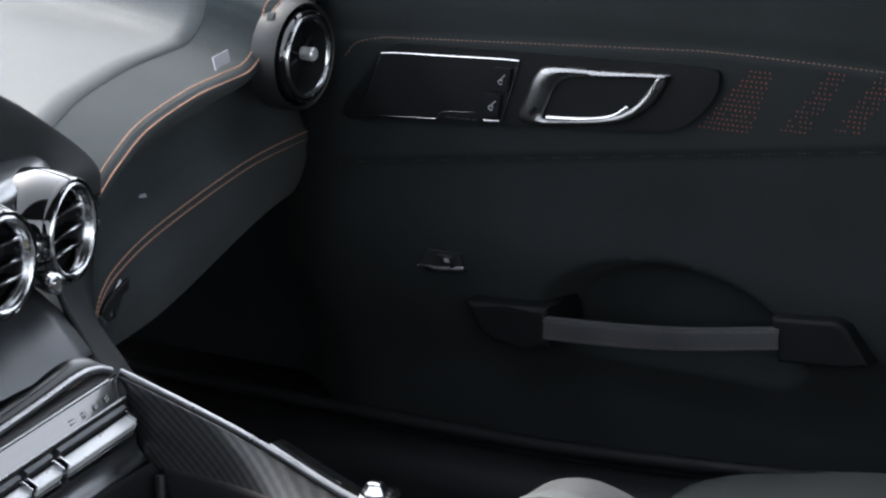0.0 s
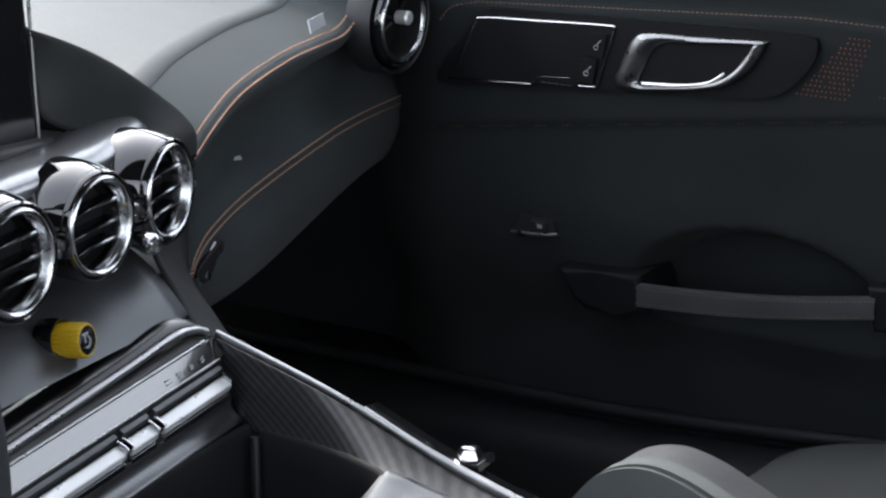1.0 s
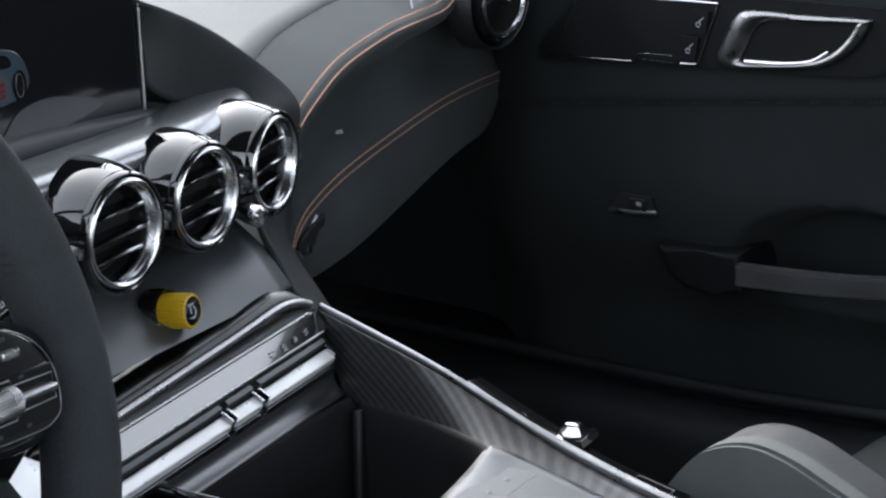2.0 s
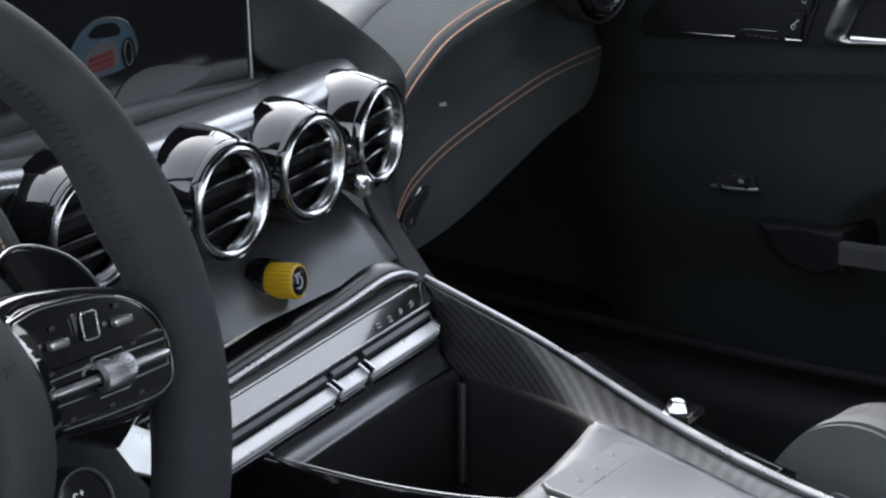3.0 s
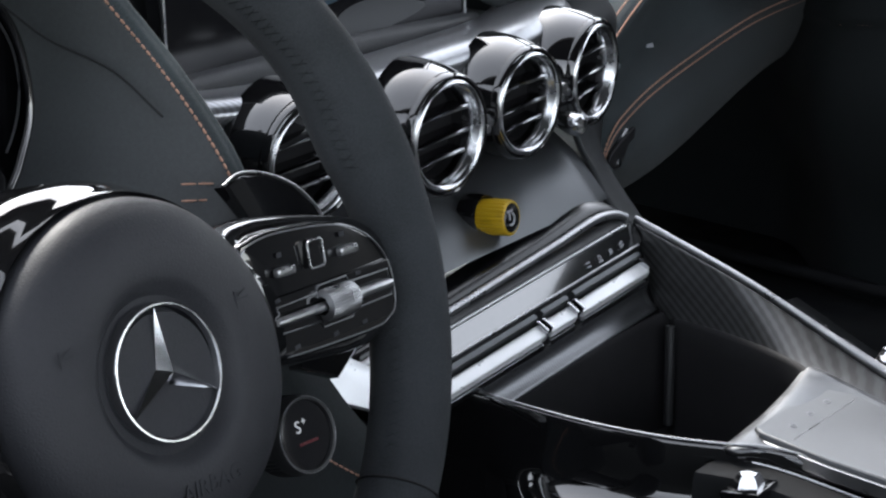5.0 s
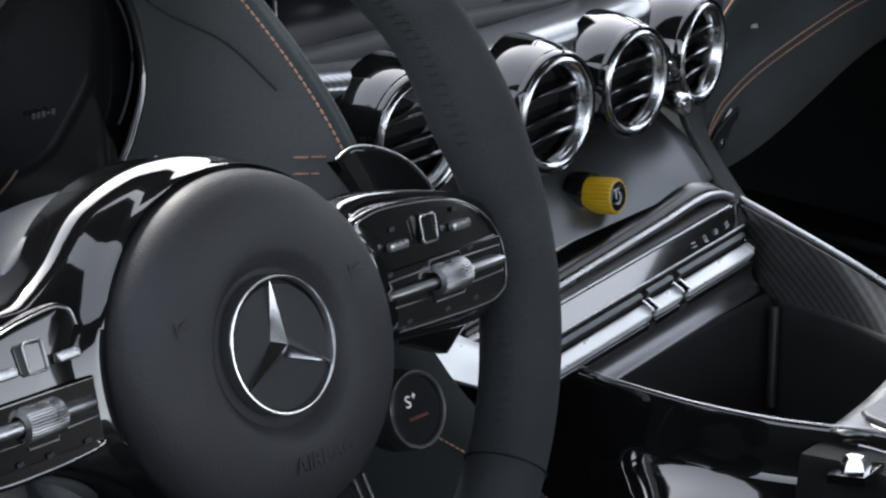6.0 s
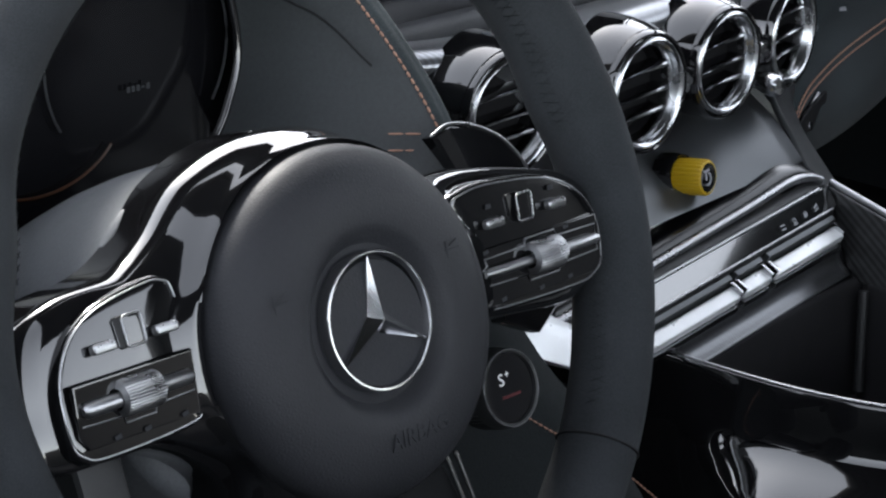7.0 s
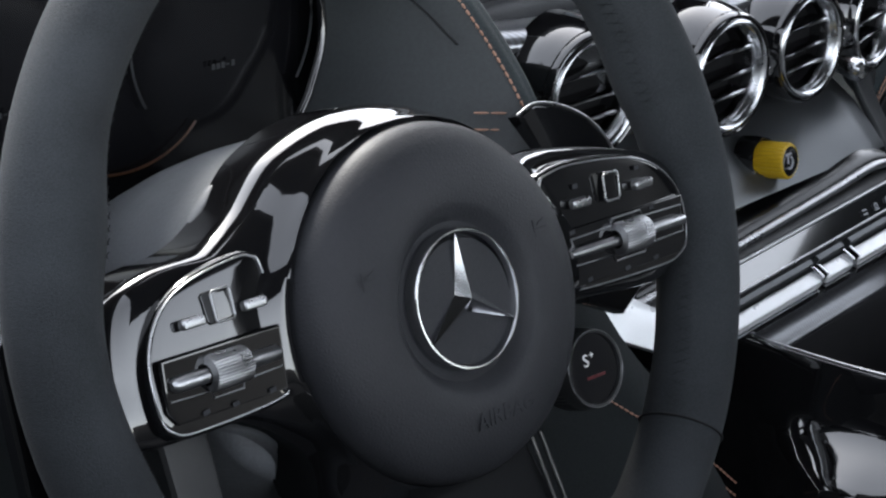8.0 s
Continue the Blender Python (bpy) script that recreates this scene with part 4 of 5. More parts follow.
# ---- screen and its hood ----
screen_back = block("screen_housing", (0.42, 0.012, 0.19), PLASTIC, dashboard, "black housing behind the screen", pose(-0.11, 0.290, 0.685, -4), 0.003)
display = thing("centre_display", "dark centre display showing a small blue and red car picture", "screen", at=(-0.02, 0.26, 0.62))
block("glass", (0.236, 0.010, 0.155), SCREEN, display, "black glass", pose(-0.026, 0.268, 0.690, -4), 0.003, 2)
tube("right_edge", [Vector((0.0925, 0.2575, 0.606)), Vector((0.0925, 0.264, 0.76))], 0.0011, SATIN, display, "thin silver edge", 8)
tube("left_edge", [Vector((-0.1425, 0.2575, 0.630)), Vector((-0.1425, 0.264, 0.76))], 0.0011, SATIN, display, "thin silver edge", 8)
SCM = pose(-0.026, 0.268, 0.690, -4) @ pose(0.026, -0.0054, -0.038, 90)


def flat(name, pts, mat, w=0.0, smooth=0):
    return slab(name, pts, w, w + 0.0003, mat, display, "", SCM, 0, 2, smooth)


flat("pictured_body", [(-0.052, -0.008), (-0.050, 0.004), (-0.040, 0.013), (-0.026, 0.017), (-0.010, 0.014), (-0.002, 0.006), (0.0, -0.006), (-0.012, -0.013), (-0.040, -0.014)], LIT_BLUE, 0, 48)
flat("pictured_flank", [(-0.040, -0.012), (-0.041, -0.001), (-0.030, 0.004), (-0.018, 0.003), (-0.016, -0.010)], LIT_GREY, 0.0003, 30)
for k in range(3):
    flat("pictured_stripe", [(-0.040 + 0.001 * k, -0.0115 + 0.0032 * k), (-0.0395 + 0.001 * k, -0.0092 + 0.0032 * k), (-0.019, -0.0076 + 0.0032 * k), (-0.019, -0.0100 + 0.0032 * k)], LIT_RED, 0.0007)
flat("pictured_windscreen", [(-0.036, 0.008), (-0.030, 0.0135), (-0.016, 0.0125), (-0.014, 0.006)], SCREEN, 0.0006, 24)
flat("pictured_wheel", [(-0.010, -0.013), (-0.013, -0.004), (-0.009, 0.003), (-0.004, 0.001), (-0.003, -0.008)], SCREEN, 0.0009, 30)
tube("pictured_roofline", [SCM @ p for p in spline([(-0.050, 0.004, 0.0006), (-0.040, 0.0125, 0.0006), (-0.026, 0.0165, 0.0006), (-0.010, 0.0135, 0.0006), (-0.003, 0.006, 0.0006), (-0.0015, -0.005, 0.0006)], 24)], 0.0004, LIT_GREY, display, "pale outline of the pictured car", 5)
tube("pictured_rim", [SCM @ Vector((-0.008 + 0.0030 * math.cos(a), -0.005 + 0.0066 * math.sin(a), 0.0013)) for a in np.linspace(0, 2 * math.pi, 25)[:-1]], 0.0003, LIT_GREY, display, "pale wheel ring", 5, closed=True)
flat("pictured_ground", [(-0.022, -0.0300), (-0.010, -0.0200), (0.010, -0.0165), (0.032, -0.0190), (0.058, -0.0270), (0.030, -0.0340), (-0.015, -0.0370), (-0.030, -0.0360)], LIT_GREY, 0, 48)
ledge_rows = [[Vector((x, y + 0.02 * (x + 0.03) , z - 0.05 * max(0, x))) for x in np.linspace(-0.24, 0.10, 30)] for y, z in ((0.275, 0.6235), (0.266, 0.6215), (0.256, 0.6195), (0.2515, 0.6185), (0.250, 0.616), (0.250, 0.590))]
ledge = sheet("ledge", ledge_rows, STRAP, display, "black ledge below the screen", thick=-0.003)

HOOD_B = [(0.2325, 0.2555, 0.5715), (0.228, 0.252, 0.588), (0.214, 0.249, 0.602), (0.188, 0.245, 0.620), (0.153, 0.242, 0.642), (0.133, 0.243, 0.654), (0.113, 0.246, 0.6645), (0.098, 0.254, 0.672), (0.0895, 0.270, 0.6765)]
hb = spline(HOOD_B, 50)
ha = spline([(0.168, 0.226, 0.585), (0.162, 0.228, 0.598), (0.145, 0.236, 0.606), (0.120, 0.246, 0.612), (0.096, 0.256, 0.625), (0.094, 0.260, 0.645), (0.0935, 0.264, 0.662), (0.090, 0.268, 0.673)], 50)
hood = sheet("screen_hood", cross_rows([ha, between(ha, hb, 0.5, -0.006, 0.004), between(ha, hb, 0.93, -0.003, 0.003), shifted(hb, 0.004, 0.0005), shifted(hb, 0.03, -0.004), shifted(hb, 0.12, -0.03)], 40), LEATHER, dashboard, "smooth black leather hood beside the screen", thick=-0.003)
stitches("hood_stitching", [p + Vector((0.0012, 0.002, 0.0018)) for p in hb], 0.0032, 0.0022, 0.0004, PALE_THREAD, dashboard, "fine dull stitching", up=(0, -0.5, 0.8))


# ---- instrument binnacle ----
binnacle = thing("instrument_binnacle", "charcoal leather instrument hood with an orange stitched edge", "instrument cluster", at=(-0.38, 0.2, 0.55))
BE = [(-0.262, 0.085, 0.612), (-0.261, 0.1015, 0.634), (-0.262, 0.124, 0.658), (-0.266, 0.151, 0.684), (-0.280, 0.175, 0.714), (-0.31, 0.19, 0.735), (-0.37, 0.195, 0.745), (-0.44, 0.19, 0.738), (-0.50, 0.17, 0.71), (-0.525, 0.14, 0.66), (-0.53, 0.11, 0.60)]
be = spline(BE, 90)
INN = [(-0.330, 0.160, 0.588), (-0.312, 0.190, 0.602), (-0.295, 0.196, 0.622), (-0.284, 0.200, 0.648), (-0.290, 0.205, 0.685), (-0.32, 0.205, 0.712), (-0.37, 0.205, 0.722), (-0.43, 0.205, 0.715), (-0.48, 0.20, 0.69), (-0.50, 0.195, 0.65), (-0.505, 0.19, 0.60)]
inn = spline(INN, 90)
sheet("hood_lining", cross_rows([inn, between(inn, be, 0.5, -0.004, 0.002), between(inn, be, 0.92, -0.002, 0.0), be], 24), LEATHER_LIT, binnacle, "charcoal leather inner face, lightened as if lit", thick=-0.002)
out = [p + Vector((0.014 if p.x > -0.39 else -0.014, 0.012, 0.004)) for p in be]
sheet("hood_outside", cross_rows([be, [p.lerp(q, 0.5) + Vector((0, -0.003, 0.002)) for p, q in zip(be, out)], out, shifted(out, 0.06, 0.0), shifted(out, 0.2, -0.05)], 24), SUEDE, binnacle, "charcoal suede outer face", thick=0.002)
stitches("edge_stitching", [p + Vector((-0.0006, -0.0016, 0.0008)) for p in be[6:]], 0.0036, 0.0027, 0.0006, THREAD, binnacle, "orange stitching", up=(0, -0.9, 0.3))
for dz in (0, -0.0075):
    stitches("tie_stitching", [Vector((-0.2755, 0.107, 0.6265 + dz)), Vector((-0.2645, 0.098, 0.6262 + dz))], 0.0075, 0.0066, 0.0005, THREAD, binnacle, "short orange tie stitches", up=(0, -0.9, 0.3))
tube("lining_seam", spline([(-0.2725, 0.125, 0.6525), (-0.276, 0.153, 0.669), (-0.286, 0.183, 0.680), (-0.305, 0.196, 0.700)], 20), 0.0006, VOID, binnacle, "", 6)
tube("cluster_rim", shifted(inn[:60], -0.002, 0), 0.0021, GLOSS, binnacle, "gloss black rim", 10)
cl = [[Vector((x, 0.215, z)) for x in np.linspace(-0.52, -0.27, 10)] for z in np.linspace(0.56, 0.74, 8)]
cluster = sheet("cluster_glass", cl, SCREEN, binnacle, "dark instrument display", thick=0.004)
CLM = facing_back(-0.39, 0.2120, 0.64)
for k, (x, z, r) in enumerate(((-0.060, 0.012, 0.052), (0.060, 0.012, 0.052))):
    tube("gauge_arc", [CLM @ Vector((x + r * math.cos(a), z + r * math.sin(a), 0)) for a in np.linspace(-0.6, 3.7, 40)], 0.0006, LIT_GREY, cluster, "dim gauge ring", 6)
    for j in range(5):
        block("readout_bar", (0.0018, 0.0026 if j != 3 else 0.0008, 0.0004), LIT_GREY, cluster, "", CLM @ pose(x - 0.006 + 0.0028 * j, z - 0.016, 0.0), 0)
tube("amber_arc", [CLM @ Vector((0.004 + 0.045 * math.cos(a), -0.012 + 0.03 * math.sin(a), 0)) for a in np.linspace(-1.9, -0.5, 20)], 0.0006, LIT_AMBER, cluster, "dim amber arc", 6)
# knee panel below the column
knee = cross_rows([[Vector((x, 0.16, 0.575)) for x in np.linspace(-0.62, -0.20, 20)], [Vector((x, 0.135, 0.55)) for x in np.linspace(-0.62, -0.195, 20)], [Vector((x, 0.115, 0.49)) for x in np.linspace(-0.62, -0.165, 20)], [Vector((x, 0.095, 0.43)) for x in np.linspace(-0.62, -0.125, 20)], [Vector((x, 0.10, 0.36)) for x in np.linspace(-0.62, -0.10, 20)], [Vector((x, 0.3, 0.30)) for x in np.linspace(-0.62, -0.10, 20)]], 24)
knee_panel = sheet("knee_panel", knee, DOOR_HIDE, dashboard, "charcoal suede knee panel", thick=-0.004)
for off in (0, -0.007):
    stitches("knee_stitching", spline([(-0.205, 0.108, 0.484 + off), (-0.187, 0.106, 0.470 + off), (-0.161, 0.100, 0.451 + off), (-0.130, 0.096, 0.43 + off), (-0.10, 0.094, 0.404 + off)], 30), 0.0038, 0.0028, 0.0005, THREAD, knee_panel, "orange stitching", up=(0, -1, 0.2))


# ---- steering wheel ----
RAKE = 18
WM = Matrix.Translation((-0.39, 0, 0.60)) @ pose(0, 0, 0, 90 - RAKE)
wheel = thing("steering_wheel", "flat-bottomed charcoal suede steering wheel with gloss black spokes", "steering wheel", at=(-0.39, 0, 0.60))
RC, RR, RW = Vector((0.010, 0.014)), 0.169, -0.042


def thumb_rest(c, s):
    """How far the rim swells inwards beside the spokes, more above them than below."""
    return (1.0 if s > 0 else 0.3) * math.exp(-((abs(math.degrees(math.atan2(s, abs(c)))) - 17) / 9) ** 2)


rim_rows = []
NR = 180
for i in range(NR):
    a = 2 * math.pi * i / NR
    c, s = math.cos(a), math.sin(a)
    rad = RR
    flat_b = step01(-0.72, -0.98, s)
    rad = RR - flat_b * (RR - 0.135 / max(-s, 0.3)) if s < -0.7 else RR
    lobe = thumb_rest(c, s)
    row = []
    for k in range(20):
        b = 2 * math.pi * k / 20
        rr, ww = 0.0168 * math.cos(b), 0.0185 * math.sin(b)
        if rr < 0:
            rr *= 1 + 0.35 * lobe
        row.append(Vector((RC.x + (rad + rr) * c, RC.y + (rad + rr) * s, RW + ww)))
    rim_rows.append(row)
rim_rows.append(rim_rows[0])
sheet("rim", rim_rows, RIM_SUEDE, wheel, "charcoal suede rim", WM, wrap=True)
# cross stitching along the inside of the rim
verts, faces = [], []
for i in range(0, 1440):
    a = 2 * math.pi * i / 1440
    if math.sin(a) < -0.55 or i % 7 != 0 or abs(math.degrees(math.atan2(math.sin(a), abs(math.cos(a))))) < 13:
        continue
    jit = random.uniform(-0.0022, 0.0022)
    for sgn in (1, -1):
        n0 = len(verts)
        for q, e in ((-1, -1), (1, -1), (1, 1), (-1, 1)):
            aa = a + jit + sgn * q * 0.0080 + e * 0.0005
            b = math.pi - 0.40 + q * 0.17
            rr, ww = 0.0172 * math.cos(b), 0.0189 * math.sin(b)
            lobe = thumb_rest(math.cos(aa), math.sin(aa))
            rr *= 1 + 0.35 * lobe
            verts.append(Vector((RC.x + (RR + rr) * math.cos(aa), RC.y + (RR + rr) * math.sin(aa), RW + ww)))
        faces.append((n0, n0 + 1, n0 + 2, n0 + 3))
ob = mesh_of("rim_stitching", verts, faces, RIM_THREAD, wheel, "black cross stitching", matrix=WM, thick=0.0003)
ob["kind"] = "stuff"
for a in (-38, 218):
    aa = radians(a)
    pts = [WM @ Vector((RC.x + (RR + 0.0172 * math.cos(b)) * math.cos(aa), RC.y + (RR + 0.0172 * math.cos(b)) * math.sin(aa), RW + 0.0189 * math.sin(b))) for b in np.linspace(0, 2 * math.pi, 24)]
    tube("rim_seam", pts, 0.0006, VOID, wheel, "", 6)

SHELL = [(0.166, 0.016), (0.152, 0.0285), (0.125, 0.0365), (0.095, 0.0425), (0.064, 0.0465), (0.042, 0.064), (0.014, 0.0765), (-0.02, 0.0785), (-0.050, 0.069), (-0.072, 0.0515), (-0.092, 0.0425), (-0.120, 0.0395), (-0.138, 0.030), (-0.146, 0.005), (-0.144, -0.020), (-0.095, -0.024), (-0.066, -0.040), (-0.046, -0.074), (0.046, -0.074), (0.066, -0.040), (0.085, -0.022), (0.145, -0.024), (0.166, -0.004)]
shell_line = spline([(x, y, 0) for x, y in SHELL], 160, True)
shell_rows = []
for f, cone, spoke in ((0.0, -0.064, -0.062), (0.0, -0.046, -0.041), (0.012, -0.0440, -0.0378), (0.045, -0.0408, -0.0352), (0.12, -0.0372, -0.0325), (0.30, -0.0328, -0.0302), (0.55, -0.0286, -0.0290), (0.72, -0.0260, -0.0278), (0.84, -0.0238, -0.0246), (0.93, -0.0218, -0.0212), (0.985, -0.0210, -0.0208), (1.0, -0.0218, -0.0218), (1.0, -0.045, -0.045)):
    shell_rows.append([p.lerp(p.normalized() * 0.0708, f) + Vector((0, 0, cone + (spoke - cone) * step01(0.085, 0.118, p.length))) for p in shell_line])
sheet("spoke_shell", shell_rows, GLOSS, wheel, "gloss black spoke shell", WM, wrap=True)
lathe("airbag_pad", [(0.0695, -0.040), (0.0698, -0.022), (0.0688, -0.0165), (0.0660, -0.0115), (0.0600, -0.0072), (0.0520, -0.0045), (0.0440, -0.0030), (0.0380, -0.0030), (0.0350, -0.0042), (0.0325, -0.0075), (0.0305, -0.0090), (0.0285, -0.0085), (0.0250, -0.0080), (0.0240, -0.0052), (0.0001, -0.0046)], PAD_LEATHER, wheel, "round charcoal leather airbag pad", WM @ pose(0.001, -0.001, 0), 96)
lathe("pad_gap", [(0.0690, -0.028), (0.0706, -0.028), (0.0706, -0.045)], VOID, wheel, "", WM, 72)
# chrome emblem as a plain ring with three tapering arms
emblem = lathe("emblem_ring", [(0.0250, -0.0085), (0.0252, -0.0030), (0.0258, -0.0018), (0.0265, -0.0018), (0.0271, -0.0030), (0.0273, -0.0085)], CHROME, wheel, "polished chrome ring emblem", WM, 72)
for ang in (90, 210, 330):
    bm = bmesh.new()
    t, n2 = Vector((math.cos(radians(ang)), math.sin(radians(ang)), 0)), Vector((-math.sin(radians(ang)), math.cos(radians(ang)), 0))
    z0 = Vector((0, 0, -0.0047))
    tip, cen = bm.verts.new(t * 0.0252 + Vector((0, 0, -0.0020))), bm.verts.new(Vector((0, 0, 0.0002)))
    l1 = bm.verts.new((t * math.cos(radians(60)) + n2 * math.sin(radians(60))) * 0.0047 + z0)
    r1 = bm.verts.new((t * math.cos(radians(60)) - n2 * math.sin(radians(60))) * 0.0047 + z0)
    t2 = bm.verts.new(t * 0.0252 + z0)
    for f in ((cen, tip, l1), (cen, r1, tip), (tip, t2, l1), (tip, r1, t2), (l1, t2, r1), (cen, l1, r1)):
        bm.faces.new(f)
    part("emblem_arm", bm, CHROME, emblem, "chrome arm", WM, smooth=False)
lettering("lettering", "AIRBAG", 0.0095, DIM_ICON, wheel, WM @ pose(0.009, -0.0465, -0.0032, 7, 3, 2))
for sx in (-1, 1):
    hm = WM @ pose(sx * 0.0455, 0.0175, -0.0031)
    block("horn_symbol", (0.0075, 0.0006, 0.0003), DIM_ICON, wheel, "", hm, 0)
    block("horn_symbol", (0.0006, 0.007, 0.0003), DIM_ICON, wheel, "", hm @ pose(-0.003, 0, 0), 0)
    block("horn_symbol", (0.0045, 0.0006, 0.0003), DIM_ICON, wheel, "", hm @ pose(0.001, 0.0022, 0, 0, 0, 25), 0)

POD = [(0.0745, 0.0305), (0.079, 0.0355), (0.090, 0.0365), (0.120, 0.0325), (0.139, 0.0235), (0.1495, 0.008), (0.1500, -0.010), (0.145, -0.0165), (0.132, -0.0190), (0.084, -0.0175), (0.0745, -0.0125), (0.0725, 0.005)]
for sx in (1, -1):
    WP = WM @ pose(0, 0.009, -0.0242, 5 if sx > 0 else -3) @ pose(0, -0.009, 0.020)
    wide, tall = (1.05, 1.0) if sx > 0 else (0.80, 1.06)

    def along(x):
        if sx > 0 and x < 0.085:   # the inner end runs in under the airbag pad
            x -= 0.7 * (0.085 - x)
        return sx * (0.0728 + (x - 0.0725) * wide)

    pod = domed("control_pod", spline([(along(x), y * tall, 0) for x, y in POD][::sx], 72, True), -0.032, -0.0212, 0.0017, GLOSS, wheel, "gloss black button pod", WP)
    tube("pod_outline", [WP @ (Vector((along(p.x * 0.985 + 0.0016), (p.y * 0.94 + 0.0005) * tall, -0.0210))) for p in spline([(x, y, 0) for x, y in POD], 60, True)], 0.0004, DARK_SILVER if sx > 0 else SATIN, pod, "thin bright outline", 6, closed=True)
    for x in (0.0875, 0.1235):
        block("key", (0.0108, 0.0040, 0.0040), SATIN, pod, "small satin silver key", WP @ pose(along(x), 0.0195, -0.0175), 0.0016, 3)
        if sx > 0:
            block("key_symbol", (0.0030, 0.0020, 0.0003), DIM_ICON, pod, "", WP @ pose(along(x), 0.0262, -0.0194), 0)
    sq = [(-0.0042, -0.0055), (0.0042, -0.0055), (0.0042, 0.0055), (-0.0042, 0.0055)]
    slab("touch_key", sq, -0.001, 0.0022, GLOSS, pod, "small black touch key in a silver frame", WP @ pose(along(0.1053), 0.0225, -0.0195), 0.001, 2)
    fr = [Vector((x, y, 0)) for x, y in ((-0.0044, -0.0047), (-0.0034, -0.0057), (0.0034, -0.0057), (0.0044, -0.0047), (0.0044, 0.0047), (0.0034, 0.0057), (-0.0034, 0.0057), (-0.0044, 0.0047))]
    tube("key_frame", [WP @ (p + Vector((along(0.1053), 0.0225, -0.0168))) for p in fr], 0.0005, SATIN, pod, "silver frame", 8, closed=True)
    # bar with a knurled roller in its middle
    tube("bar", [WP @ Vector((along(x), 0.0002, -0.0160)) for x in (0.0805, 0.0825, 0.142, 0.144)], lambda s: (0.0021 if sx > 0 else 0.0028) if 0.1 < s < 0.9 else 0.0014, SATIN, pod, "silver bar", 12)
    slab("bar_groove", [(sx * x * wide, y) for x, y in ((-0.0345, -0.0142), (0.030, -0.0142), (0.0345, -0.009), (0.0345, 0.0098), (-0.0345, 0.0098))][::sx], -0.001, 0.0012, GLOSS, pod, "gloss black control field", WP @ pose(along(0.1123), 0, -0.0195 if sx > 0 else -0.0182, 0 if sx > 0 else 9), 0.001)
    gr = [(-0.0325, -0.0052), (-0.0095, -0.0058), (-0.0085, -0.0085), (0.0085, -0.0085), (0.0095, -0.0058), (0.0325, -0.0052), (0.0325, 0.0058), (0.0095, 0.0062), (0.0085, 0.0090), (-0.0085, 0.0090), (-0.0095, 0.0062), (-0.0325, 0.0058)]
    tube("groove_outline", [WP @ Vector((along(0.1123) + x * wide, y, -0.0180)) for x, y in gr], 0.00045, DARK_SILVER, pod, "thin silver outline", 6, closed=True)
    lathe("roller", [(0.0040, -0.0095), (0.0064, -0.0085), (0.0068, -0.0075), (0.0068, 0.0075), (0.0064, 0.0085), (0.0040, 0.0095)], SATIN, pod, "knurled silver roller", WP @ pose(along(0.1123), 0.0004, -0.0165, 0, 90, 0), 96, (3, 0.05))
    for x, y in ((0.083, 0.0105), (0.104, 0.0118), (0.128, 0.0118), (0.088, -0.0125), (0.110, -0.0130), (0.127, -0.0125)):
        block("pod_symbol", (0.0030, 0.0016, 0.0003), DIM_ICON, pod, "", WP @ pose(along(x), min(y, 0.0085), -0.0182, 0, 0, 10), 0)

# round drive-mode dial
dial = thing("drive_mode_dial", "round black dial with a lit display under the wheel spoke", "dial", at=(-0.30, 0.01, 0.55))
DM = WM @ pose(0.0965, -0.0515, -0.040)
lathe("dial_face", [(0.0145, 0.0), (0.0120, 0.0002), (0.0001, 0.0002)], SCREEN, dial, "black display", DM, 48)
lathe("dial_ring", [(0.0145, -0.001), (0.0150, 0.0012), (0.0158, 0.0014), (0.0166, 0.0), (0.0170, -0.006)], PLASTIC, dial, "black ring", DM, 64)
tube("dial_trim", [DM @ Vector((0.0161 * math.cos(a), 0.0161 * math.sin(a), 0.0014)) for a in np.linspace(0, 2 * math.pi, 49)[:-1]], 0.00018, DARK_SILVER, dial, "", 6, closed=True)
lathe("dial_grip", [(0.0168, -0.005), (0.0172, -0.006), (0.0172, -0.014), (0.0160, -0.018)], PLASTIC, dial, "knurled black grip", DM, 96, (2, 0.03))
lettering("lettering", "S", 0.0074, LIT_WHITE, dial, DM @ pose(-0.004, 0.004, 0.0005), 0.0001)
lettering("lettering", "+", 0.0052, LIT_WHITE, dial, DM @ pose(-0.0002, 0.0058, 0.0005), 0.0001)
block("lit_bar", (0.011, 0.0012, 0.0003), LIT_RED, dial, "dim red line", DM @ pose(0.0005, -0.0032, 0.0004), 0)

# lower spoke
slab("lower_spoke", [(-0.046, -0.060), (0.046, -0.060), (0.054, -0.090), (0.066, -0.135), (-0.060, -0.135), (-0.054, -0.090)], -0.058, -0.036, DOOR_BLACK, wheel, "black lower spoke", WM, 0.006, 3)
for u in (0.047, 0.0525):
    tube("spoke_trim", [WM @ Vector((u, -0.066, -0.033)), WM @ Vector((u + 0.006, -0.094, -0.033)), WM @ Vector((u + 0.015, -0.130, -0.035))], 0.0011, CHROME, wheel, "thin chrome line", 8)
tube("spoke_trim", [WM @ Vector((-0.048, -0.062, -0.034)), WM @ Vector((-0.054, -0.094, -0.034))], 0.0011, CHROME, wheel, "thin chrome line", 8)
slab("inner_bracket", [(-0.112, -0.020), (-0.088, -0.020), (-0.086, -0.070), (-0.108, -0.075)], -0.075, -0.060, PLASTIC, wheel, "dark bracket behind the spoke", WM, 0.004, 3)

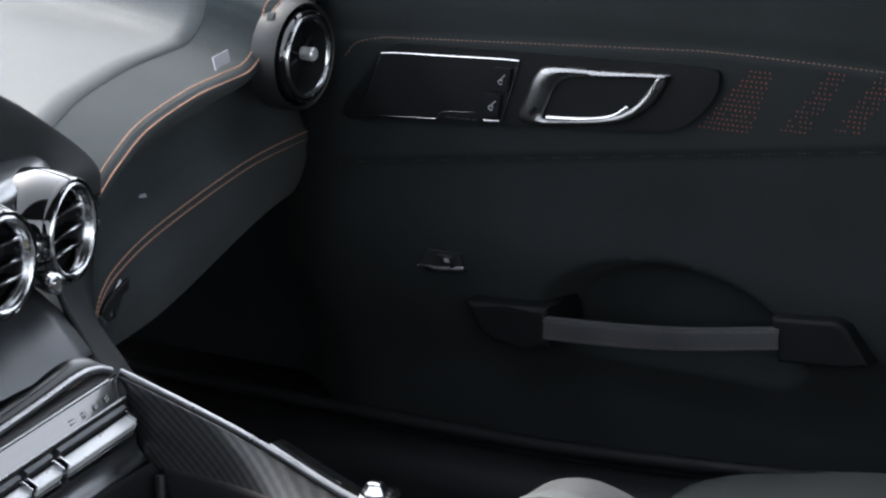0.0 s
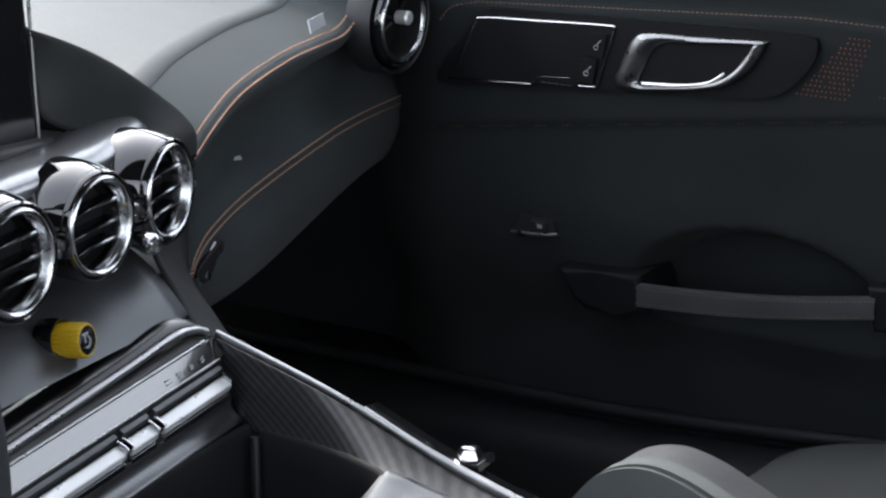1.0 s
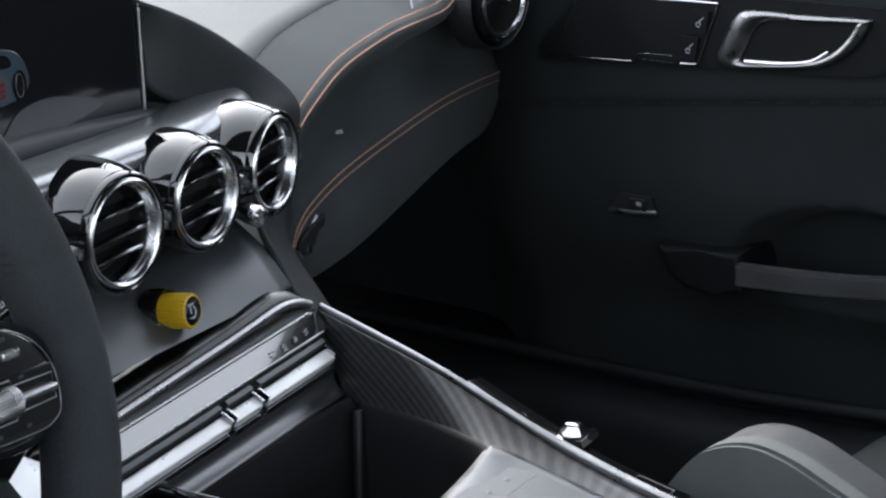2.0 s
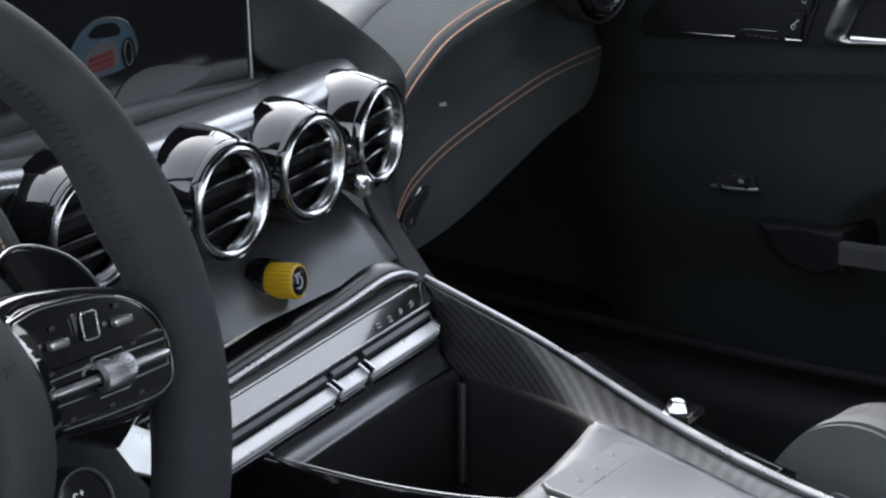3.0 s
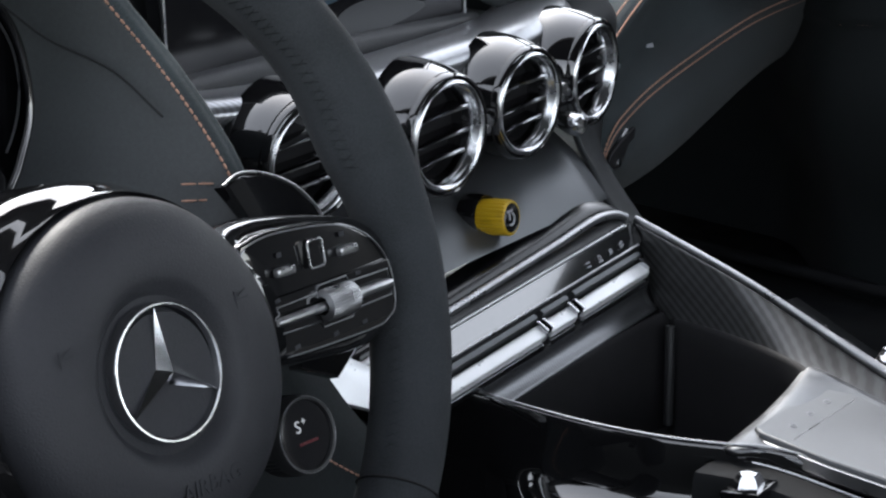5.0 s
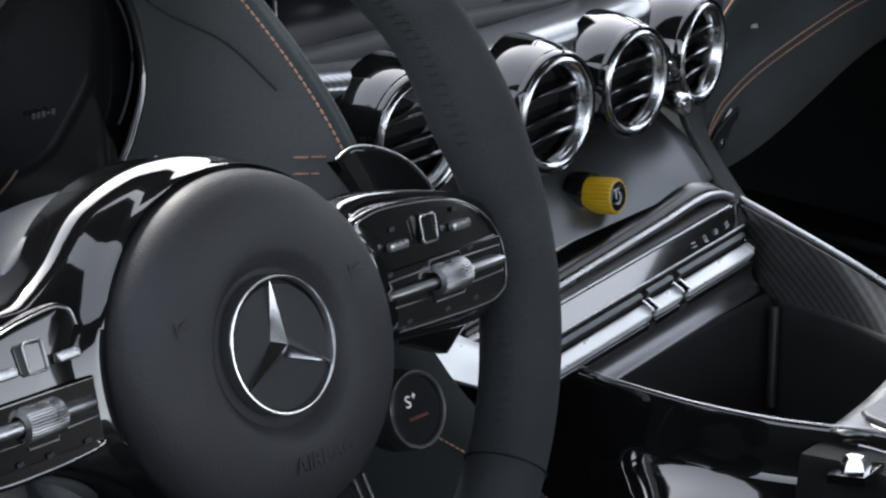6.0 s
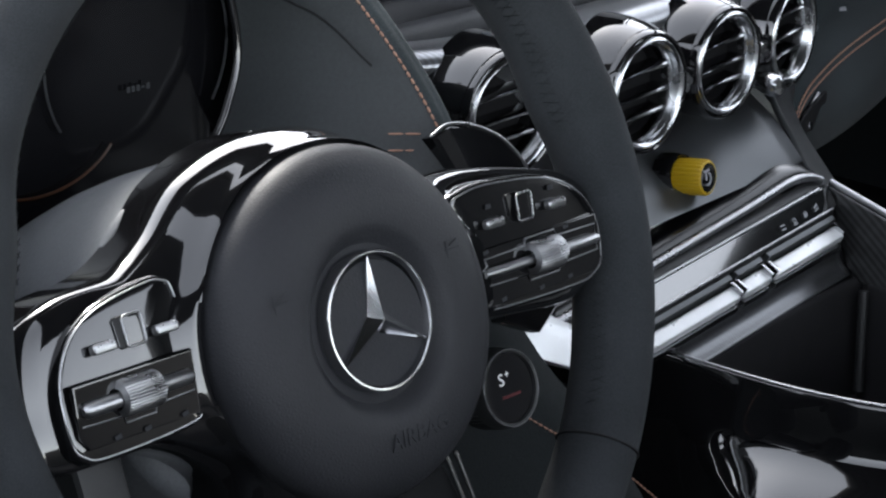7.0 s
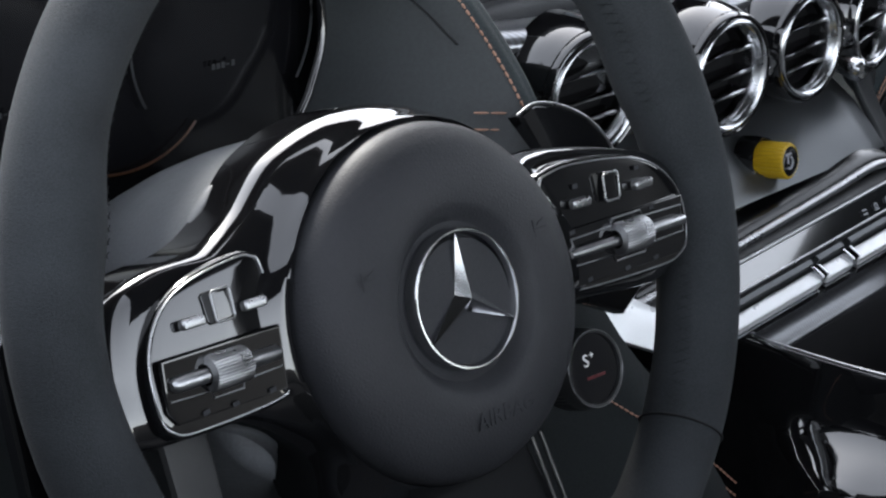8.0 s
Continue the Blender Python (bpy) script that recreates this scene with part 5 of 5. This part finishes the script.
# shift paddles
for sx in (1, -1):
    pd = thing("shift_paddle", "gloss black shift paddle behind the steering wheel", "shift paddle", "shift paddles", at=(-0.39 + sx * 0.13, 0.09, 0.62))
    slab("blade", [(sx * x, y) for x, y in ((0.110, 0.0550), (0.121, 0.0580), (0.135, 0.0550), (0.150, 0.0470), (0.160, 0.036), (0.166, 0.022), (0.166, -0.03), (0.150, -0.04), (0.128, -0.03), (0.126, 0.03))][::sx], -0.074, -0.067, GLOSS, pd, "gloss black blade", WM, 0.002, 3)
    tube("blade_edge", spline([WM @ Vector((sx * x, y, -0.0680)) for x, y in ((0.1098, 0.0553), (0.121, 0.0584), (0.135, 0.0554), (0.150, 0.0474), (0.160, 0.0364), (0.1655, 0.0240))], 24), 0.0008, SATIN, pd, "bright upper edge", 8)
    slab("arm", [(sx * x, y) for x, y in ((0.04, 0.012), (0.135, 0.012), (0.135, -0.012), (0.04, -0.012))][::sx], -0.078, -0.071, PLASTIC, pd, "black arm", WM, 0.002)

# leather-covered steering column
column = thing("steering_column", "grey leather covered steering column shroud", "steering column", at=(-0.39, 0.1, 0.57))
col_rows = []
for f in np.linspace(0, 1, 30):
    row = []
    w = -0.062 - 0.125 * f
    for k in range(48):
        a = 2 * math.pi * k / 48
        c, s = math.cos(a), math.sin(a)
        ru = 0.088 - 0.010 * f
        rv = 0.068 + 0.007 * math.sin(math.pi * f)
        e = 0.75
        row.append(Vector((ru * math.copysign(abs(c) ** e, c), rv * math.copysign(abs(s) ** e, s) + 0.004 - 0.02 * f, w)))
    col_rows.append(row)
col_rows.insert(0, [Vector((v.x * 0.94, v.y * 0.94, v.z + 0.004)) for v in col_rows[0]])
col_rows.insert(0, [Vector((v.x * 0.3, v.y * 0.3, v.z + 0.001)) for v in col_rows[0]])
sheet("shroud", col_rows, COLUMN_GREY, column, "smooth grey leather shroud", WM, wrap=True)
tube("shroud_seam", [WM @ (v + Vector((0, 0.0002, 0))) for v in [r[7] for r in col_rows[2:]]], 0.0007, VOID, column, "", 6)


# ---- passenger seat ----
seat = thing("passenger_seat", "grey suede sports seat with raised side bolsters", "car seat", at=(0.38, -0.35, 0.1))
SIDE = Matrix(((0, 0, 1, 0), (1, 0, 0, 0), (0, 1, 0, 0), (0, 0, 0, 1)))   # x: forwards, y: up, z: to the car's right
BOLSTER = [(-0.012, 0.30), (-0.018, 0.400), (-0.028, 0.425), (-0.048, 0.4465), (-0.074, 0.4555), (-0.10, 0.452), (-0.13, 0.440), (-0.17, 0.424), (-0.26, 0.41), (-0.50, 0.41), (-0.52, 0.30), (-0.50, 0.16), (-0.10, 0.15), (-0.02, 0.17)]
for x0, x1, tone, nm, grow in ((0.200, 0.212, SEAT_GREY, "bolster_face", 0.0), (0.212, 0.240, STRAP, "bolster_top", -0.001)):
    slab(nm, [(y - 0.008 + 0.3 * grow, z - 0.006 + grow) for y, z in BOLSTER], x0, x1, tone, seat, "light grey suede bolster face" if tone is SEAT_GREY else "dark grey leather bolster", SIDE, 0.004 if tone is SEAT_GREY else 0.014, 4, 70)
slab("bolster_panel", [(-0.028 + 0.97 * (y + 0.02), 0.404 + 0.955 * (z - 0.41)) for y, z in BOLSTER], -0.200, -0.197, SEAT_GREY, seat, "light grey suede panel", Matrix(((0, 0, -1, 0), (1, 0, 0, 0), (0, 1, 0, 0), (0, 0, 0, 1))), 0.0015, 2, 70)
slab("cushion", [(0.0, 0.29), (-0.004, 0.322), (-0.022, 0.345), (-0.055, 0.360), (-0.10, 0.370), (-0.20, 0.385), (-0.50, 0.39), (-0.52, 0.30), (-0.50, 0.16), (-0.10, 0.15), (-0.02, 0.20)], 0.262, 0.50, DOOR_HIDE, seat, "dark charcoal suede cushion", SIDE, 0.02, 5, 60)
back = [[Vector((x, -0.55 - 0.22 * f + 0.05 * math.cos((x - 0.40) * 9), 0.30 + 0.68 * f)) for x in np.linspace(0.20, 0.60, 20)] for f in np.linspace(0, 1, 20)]
sheet("backrest", back, LEATHER, seat, "dark leather backrest", thick=-0.1)
block("seat_base", (0.40, 0.5, 0.20), PLASTIC, seat, "black seat base", pose(0.40, -0.24, 0.165), 0.02)
